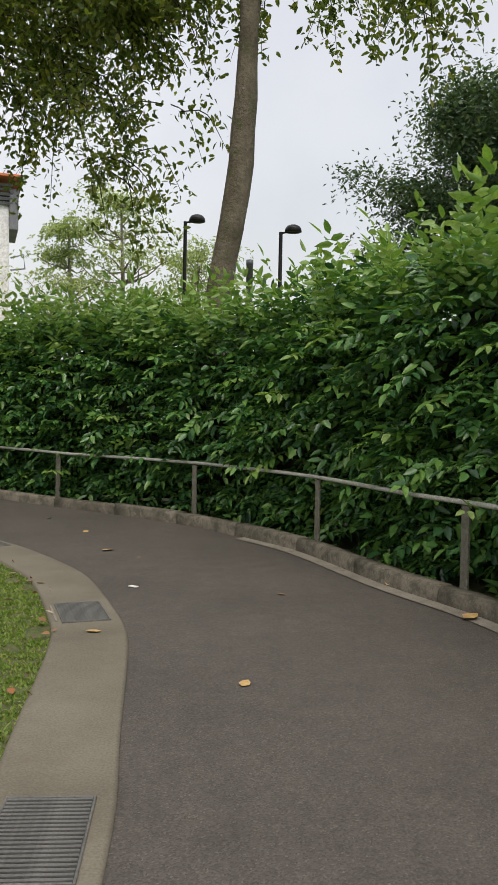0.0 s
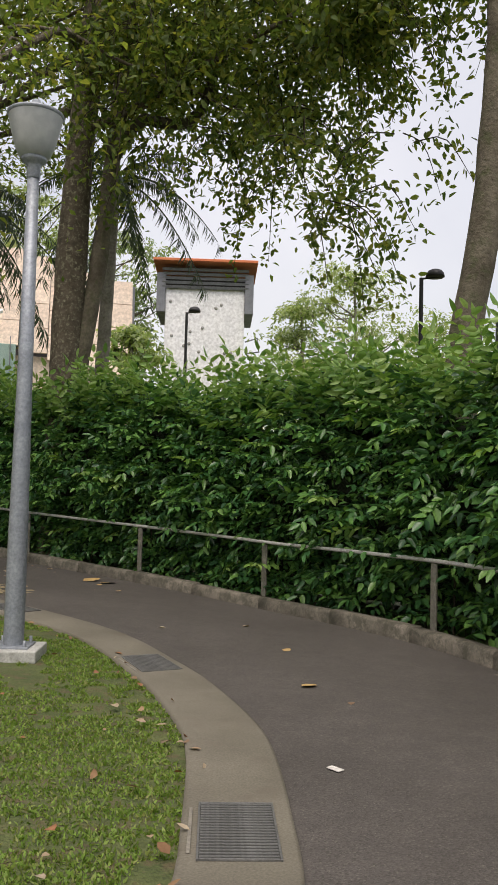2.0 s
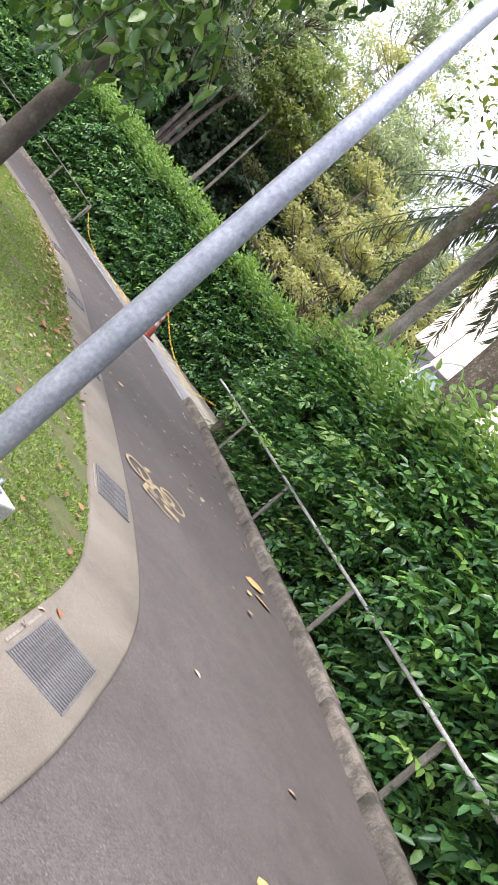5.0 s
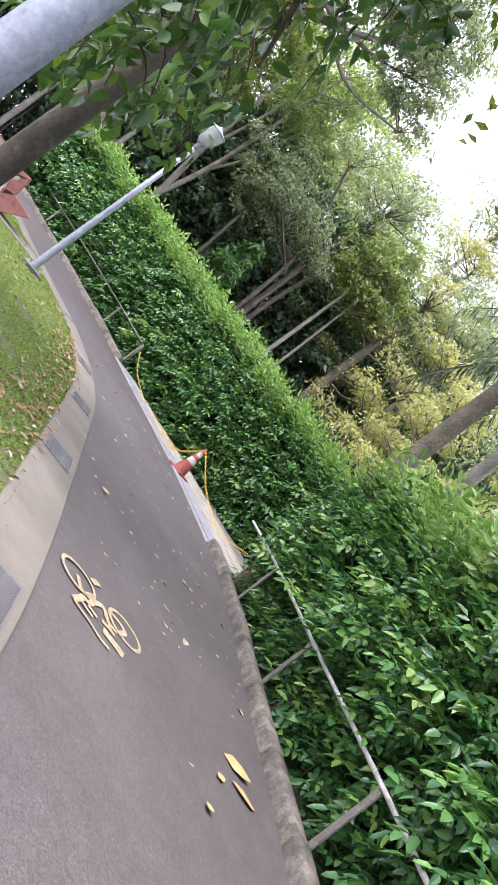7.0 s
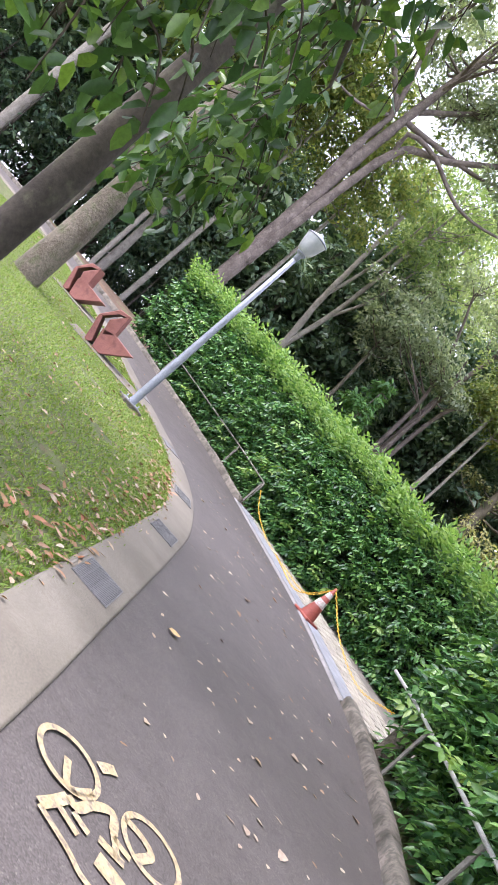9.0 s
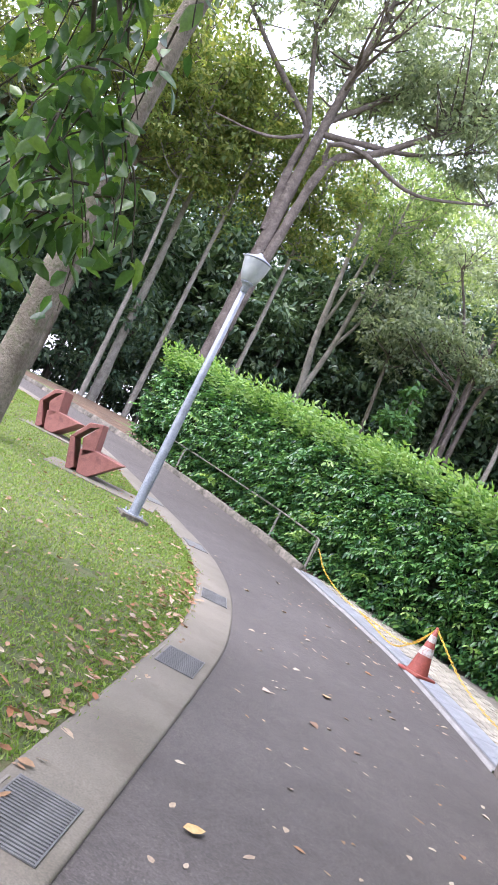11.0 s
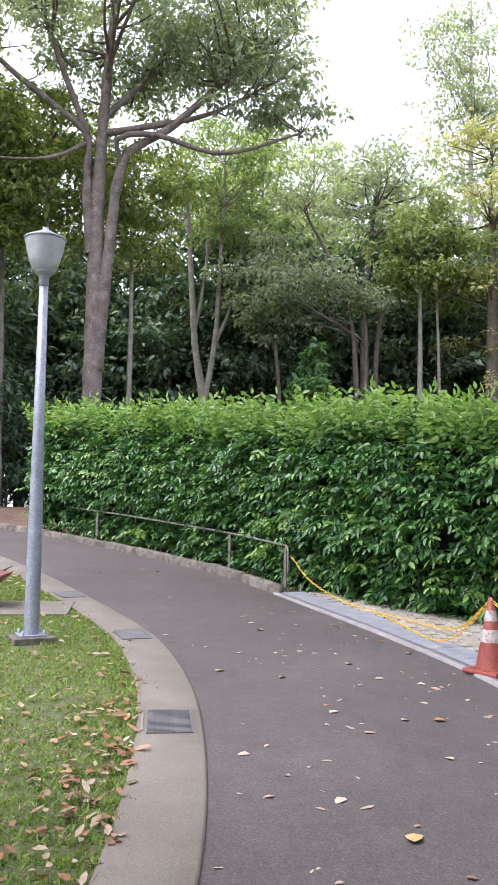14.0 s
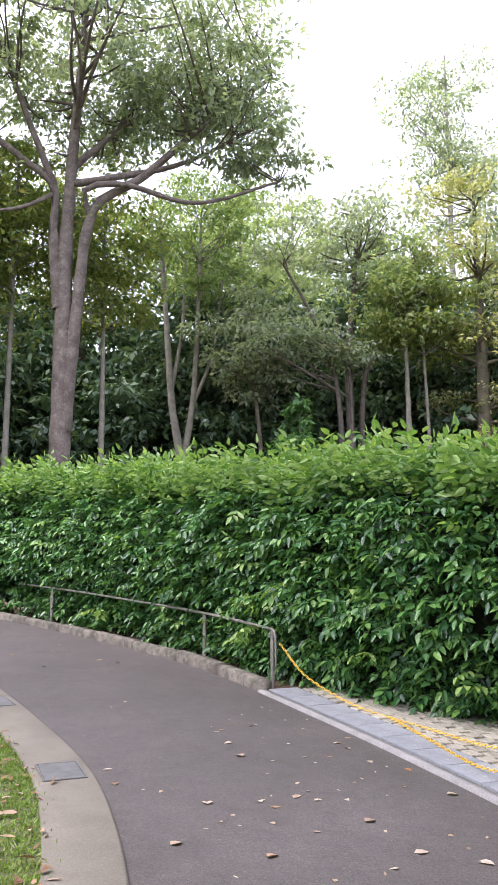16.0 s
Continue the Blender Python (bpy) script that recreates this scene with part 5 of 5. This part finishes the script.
for i, (x, y) in enumerate(places):
    x, y = x + 1.2 * g2.normal(), y + 1.2 * g2.normal()
    h = 16.5 + 5.5 * g2.random() if i < 24 else 17 + 5 * g2.random() if i < 38 else 13 + 5 * g2.random()
    z = float(rise(x))
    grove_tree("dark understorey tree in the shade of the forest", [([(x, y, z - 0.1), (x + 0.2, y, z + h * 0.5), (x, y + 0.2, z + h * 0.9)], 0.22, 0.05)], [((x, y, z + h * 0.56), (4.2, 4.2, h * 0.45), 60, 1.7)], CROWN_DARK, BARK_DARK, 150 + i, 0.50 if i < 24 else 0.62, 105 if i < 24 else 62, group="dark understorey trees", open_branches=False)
shrub_line = spline([(-45, -14), (-51, -3), (-54, 7), (-55, 15), (-58, 24), (-55, 31), (-51, 38), (-44, 44), (-36, 47)], 1.9)
for i, (x, y) in enumerate(np.vstack([shrub_line, shrub_line[::2] + np.array([-6.0, -1.0]), shrub_line[:18:2] + np.array([4.5, -2.0])])):
    x, y = x + 0.8 * g2.normal() - (1.5 if i % 2 else 0), y + 0.6 * g2.normal()
    z, h = float(rise(x)), 5.4 + 2.8 * g2.random()
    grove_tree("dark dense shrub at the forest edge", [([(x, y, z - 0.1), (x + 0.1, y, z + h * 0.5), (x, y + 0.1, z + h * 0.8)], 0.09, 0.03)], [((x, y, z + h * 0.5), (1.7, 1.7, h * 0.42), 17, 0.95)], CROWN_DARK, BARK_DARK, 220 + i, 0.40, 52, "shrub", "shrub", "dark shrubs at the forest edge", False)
for i, (x, y) in enumerate(spline([(-46, -16), (-53, -4), (-57, 6), (-59, 15), (-62, 25), (-59, 33), (-54, 41)], 1.5)):
    x, y = x + 0.5 * g2.normal(), y + 0.3 * g2.normal()
    z = float(rise(x))
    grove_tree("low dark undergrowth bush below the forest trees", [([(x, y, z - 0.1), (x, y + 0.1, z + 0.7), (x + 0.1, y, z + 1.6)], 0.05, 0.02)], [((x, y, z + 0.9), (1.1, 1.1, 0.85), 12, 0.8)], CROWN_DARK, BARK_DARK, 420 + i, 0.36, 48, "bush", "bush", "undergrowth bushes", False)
grove_tree("young light green conical tree at the forest edge", [([(-47.5, 27.7, 2.0), (-47.5, 27.7, 6.0), (-47.4, 27.7, 10.6)], 0.13, 0.03)], [((-47.5, 27.7, 6.6), (1.5, 1.5, 0.9), 12, 0.75), ((-47.5, 27.7, 8.4), (1.0, 1.0, 0.8), 9, 0.65), ((-47.5, 27.8, 10.0), (0.5, 0.5, 0.8), 6, 0.5)], CROWN_YOUNG, BARK_PALE, 199, 0.38, 80)


# ---- buildings beyond the first hedge ----
def climbing_tower():
    t = thing("climbing_tower", "white climbing wall tower with dark louvres and an orange roof", "building", pose(-18.2, 49.5, 1.6, 0, 0, 20))
    part("wall", box("wall", (4.6, 3.6, 11.6), WALL_WHITE, (0, 0, 5.8), 0.05), t, "white textured climbing wall")
    part("louvre_band", box("louvre_band", (4.9, 3.9, 0.5), DARK, (0, 0, 11.85)), t)
    slat = box("slat", (5.0, 0.06, 0.16), LOUVRE, (0, 0, 0))
    for i in range(5):
        part("slat", slat, t, m=pose(0, -1.98, 11.62 + i * 0.26, 25, 0, 0))
    for sx in (-2.55, 2.55):
        part("side_frame", box("side_frame", (0.5, 4.0, 2.3), LOUVRE, (sx, 0, 11.3), 0.03), t)
    part("roof", box("roof", (6.0, 5.0, 0.16), ROOF_RED, (0, -0.2, 13.05), 0.03), t, "orange roof sheet")
    part("bracket", tube("bracket", [(2.4, -1.6, 7.9), (3.2, -1.8, 8.0), (3.1, -1.8, 8.8), (2.4, -1.6, 8.6)], 0.05, LOUVRE, 6), t)
    hold = lathe("hold", [(0.0, 0.04), (0.06, 0.035), (0.10, 0.0), (0.06, -0.03), (0.0, -0.035)], PLINTH, 7)
    gh = np.random.default_rng(3)
    for i in range(20):
        part("hold", hold, t, m=pose(-2.0 + 4.0 * gh.random(), -1.82, 3.5 + 7.5 * gh.random(), 90, 0, 0))


climbing_tower()


def panel_wall():
    """A faceted beige climbing wall of square panels, tilted back so that they catch more light."""
    w = thing("boulder_wall", "beige faceted climbing wall of square panels", "building", pose(-20.6, 35.2, 0.8, 0, 0, 30))
    part("lower_wall", box("lower_wall", (8.6, 3.0, 6.2), WALL_BEIGE, (0, 0, 3.1), 0.03), w)
    pan = box("panel", (1.18, 0.08, 1.18), WALL_BEIGE, (0, 0, 0), 0.02)
    for i in range(7):
        for k in range(4):
            lean = -18
            y, z = -1.58 - k * 1.2 * math.sin(radians(lean)), 6.8 + k * 1.2 * math.cos(radians(lean)) - 0.28 * i
            part("panel", pan, w, m=pose(-3.7 + i * 1.2, y, z + 0.9, lean, 0, 0))
    part("frame", box("frame", (8.6, 1.6, 4.2), LOUVRE, (0, 1.6, 8.0), 0.05), w, "grey steel back frame")


panel_wall()


def curved_shelter():
    s = thing("curved_shelter", "teal shelter wall with a white curved edge beam", "building", pose(-21.3, 32.6, 2.6, 0, 0, 33) @ Matrix.Diagonal((0.45, 0.6, 0.8, 1)))
    part("wall", box("wall", (5.0, 0.25, 6.0), surface("teal_panel", (0.22, 0.33, 0.30), (0.34, 0.46, 0.41), 1.0, 20, 0.5, 0.1, 0.002), (0, 0, 3.0), 0.02), s, "pale teal panel wall")
    arc = spline([(-2.9, -0.3, 3.0), (-2.7, -0.3, 5.2), (-2.1, -0.3, 6.4), (-0.8, -0.3, 7.2), (1.2, -0.3, 7.7)], 0.3)
    part("edge_beam", tube("edge_beam", arc, 0.12, WALL_WHITE, 8), s, "white curved beam")
    for x in (-1.6, -0.4, 0.8, 2.0):
        part("mullion", box("mullion", (0.08, 0.1, 6.4), LOUVRE, (x, -0.2, 3.2), 0.01), s)


curved_shelter()
pipe = thing("vent_pipe", "grey capped vent pipe behind the hedge", "pipe", pose(-0.55, 18.2, 0.35))
part("pipe", lathe("pipe", [(0.07, 0), (0.07, 4.2), (0.075, 4.2), (0.075, 4.3), (0.0, 4.32)], GALV, 12), pipe)


# ---- lawn, litter, fallen leaves ----
g3 = np.random.default_rng(9)


def lawn_points(n, dmax, power=1.6):
    k = g3.integers(40, len(INNER) - 30, n)
    d = 0.01 + dmax * g3.random(n) ** power
    p = INNER[k] - side_of(INNER)[k] * d[:, None] + g3.normal(size=(n, 2)) * 0.06
    return p


NB = 245000
bp = lawn_points(NB, 7.5, 1.5)
extra = lawn_points(NB, 3.0, 1.2)
extra = extra[(extra[:, 0] > -6) & (extra[:, 1] > 3.0)]
bp = np.vstack([bp, extra])
patch = np.array([noise.noise(Vector((float(a) * 1.3, float(b) * 1.3, 3.3))) for a, b in bp])
fine_patch = np.array([noise.noise(Vector((float(a) * 6.0, float(b) * 6.0, 8.1))) for a, b in bp])
edge = np.full(len(bp), 9.0)
for q in INNER[::4]:
    edge = np.minimum(edge, np.hypot(bp[:, 0] - q[0], bp[:, 1] - q[1]))
bp = bp[patch + 0.6 * fine_patch > np.where(bp[:, 0] > -6, -0.32, -0.6) + np.where(edge < 0.35, 0.25, 0.0)]
NB = len(bp)
bb = np.column_stack([bp, rise(bp[:, 0]) - 0.014])
ax = np.column_stack([g3.normal(size=(NB, 2)) * 0.7, 0.5 + 0.5 * g3.random(NB)])
bl = np.where(bp[:, 0] > -6, 0.014, 0.033) + np.where(bp[:, 0] > -6, 0.022, 0.032) * g3.random(NB)
v, f = blades(bb, ax, g3.normal(size=(NB, 3)), bl, 0.0075 + 0.0075 * g3.random(NB), 0.1, 0.25, True)
tagged(part("grass", mesh_of("grass", v, f, GRASS)), "short green lawn grass with thin brown patches", "grass", kind="stuff")

NL = 1500
lp = lawn_points(NL, 2.6, 2.0)
lp = lp[(lp[:, 0] < -6) | (g3.random(NL) < 0.3)]
lp2 = lawn_points(2600, 0.55, 1.3)
lp = np.vstack([lp, lp2[(lp2[:, 0] < -7.5) & (lp2[:, 0] > -15.5)][:420]])
NL = len(lp)
v, f = blades(np.column_stack([lp, rise(lp[:, 0]) + 0.012 + 0.02 * g3.random(NL)]), np.column_stack([g3.normal(size=(NL, 2)), 0.1 * g3.normal(size=NL)]), np.tile([0, 0, 1.0], (NL, 1)) + 0.3 * g3.normal(size=(NL, 3)), 0.035 + (0.05 + 0.05 * (lp[:, 0] < -7)) * g3.random(NL) ** 1.5, 0.02 + 0.035 * g3.random(NL), 0.2, -0.1)
tagged(part("leaf_litter", mesh_of("leaf_litter", v, f, LITTER)), "dry brown leaf litter on the lawn", "leaf litter", kind="stuff")

leaf_shapes = []
for k in range(5):
    w = 0.032 + 0.012 * k
    v, f = blades(np.zeros((1, 3)), np.array([[1.0, 0, 0]]), np.array([[0, 0, 1.0]]), [0.10], [w], 0.05 + 0.02 * k, -0.05 + 0.025 * k)
    v = v - v.mean(0)
    v[:, 2] -= v[:, 2].min()
    leaf_shapes.append(mesh_of("fallen_leaf", v, f, LITTER_EACH))
n_leaf = 0
while n_leaf < 290:
    i = g3.integers(60, N - 70)
    if g3.random() < 0.75:
        i = g3.integers(132, 200)
    k = 0.03 + 0.94 * g3.random() ** 0.8
    p = road_l[i] + (road_r[i] - road_l[i]) * k
    if p[1] < 5 or (p[0] > -7 and g3.random() < 0.9):
        continue
    sc = 0.40 + 0.75 * g3.random() ** 2 if p[0] < -7 else 0.5 + 0.4 * g3.random()
    ob = new("fallen_leaf", leaf_shapes[n_leaf % 5])
    zz = float(rise(p[0])) + 0.02 * (1 - abs(2 * k - 1)) + 0.003
    ob.matrix_basis = pose(p[0], p[1], zz, g3.normal() * 5, g3.normal() * 5, g3.random() * 360) @ Matrix.Diagonal((sc, sc, sc, 1))
    tagged(ob, "small dry fallen leaf lying on the asphalt", "leaf", "fallen leaves on the path")
    n_leaf += 1
v, f = blades(np.zeros((1, 3)), np.array([[1.0, 0, 0]]), np.array([[0, 0, 1.0]]), [0.16], [0.105], 0.03, -0.02)
v[:, 2] -= v[:, 2].min()
broad_leaf = mesh_of("fallen_leaf", v, f, YELLOW_LEAF)
for x, y, z, s in ((-1.64, 9.35, 0.02, 1.0), (-2.2, 10.5, 0.02, 0.7), (-0.12, 5.1, 0.02, 0.6), (-12.68, 15.08, 0.41, 0.9), (-1.067, 6.094, 0.026, 0.7), (-5.58, 13.39, 0.125, 0.7), (-5.15, 13.06, 0.115, 0.7), (-9.1, 13.1, 0.265, 0.8), (1.0, 7.8, 0.03, 0.9), (0.3, 9.6, 0.03, 0.8), (1.4, 6.7, 0.03, 1.0), (-6.02, 13.74, 0.128, 1.9), (-5.63, 13.95, 0.105, 1.9)):
    ob = new("fallen_leaf", broad_leaf)
    ob.matrix_basis = pose(x, y, z, 4, -3, g3.random() * 360) @ Matrix.Diagonal((s, s, s, 1))
    tagged(ob, "yellow-orange fallen leaf lying on the asphalt", "leaf", "fallen leaves on the path")
ob = new("paper_scrap", box("paper_scrap", (0.085, 0.045, 0.006), PAPER, (0, 0, 0.003), 0.002))
ob.matrix_basis = pose(-1.11, 7.55, 0.012, 0, 0, 150)
tagged(ob, "crumpled white paper scrap on the asphalt", "litter")
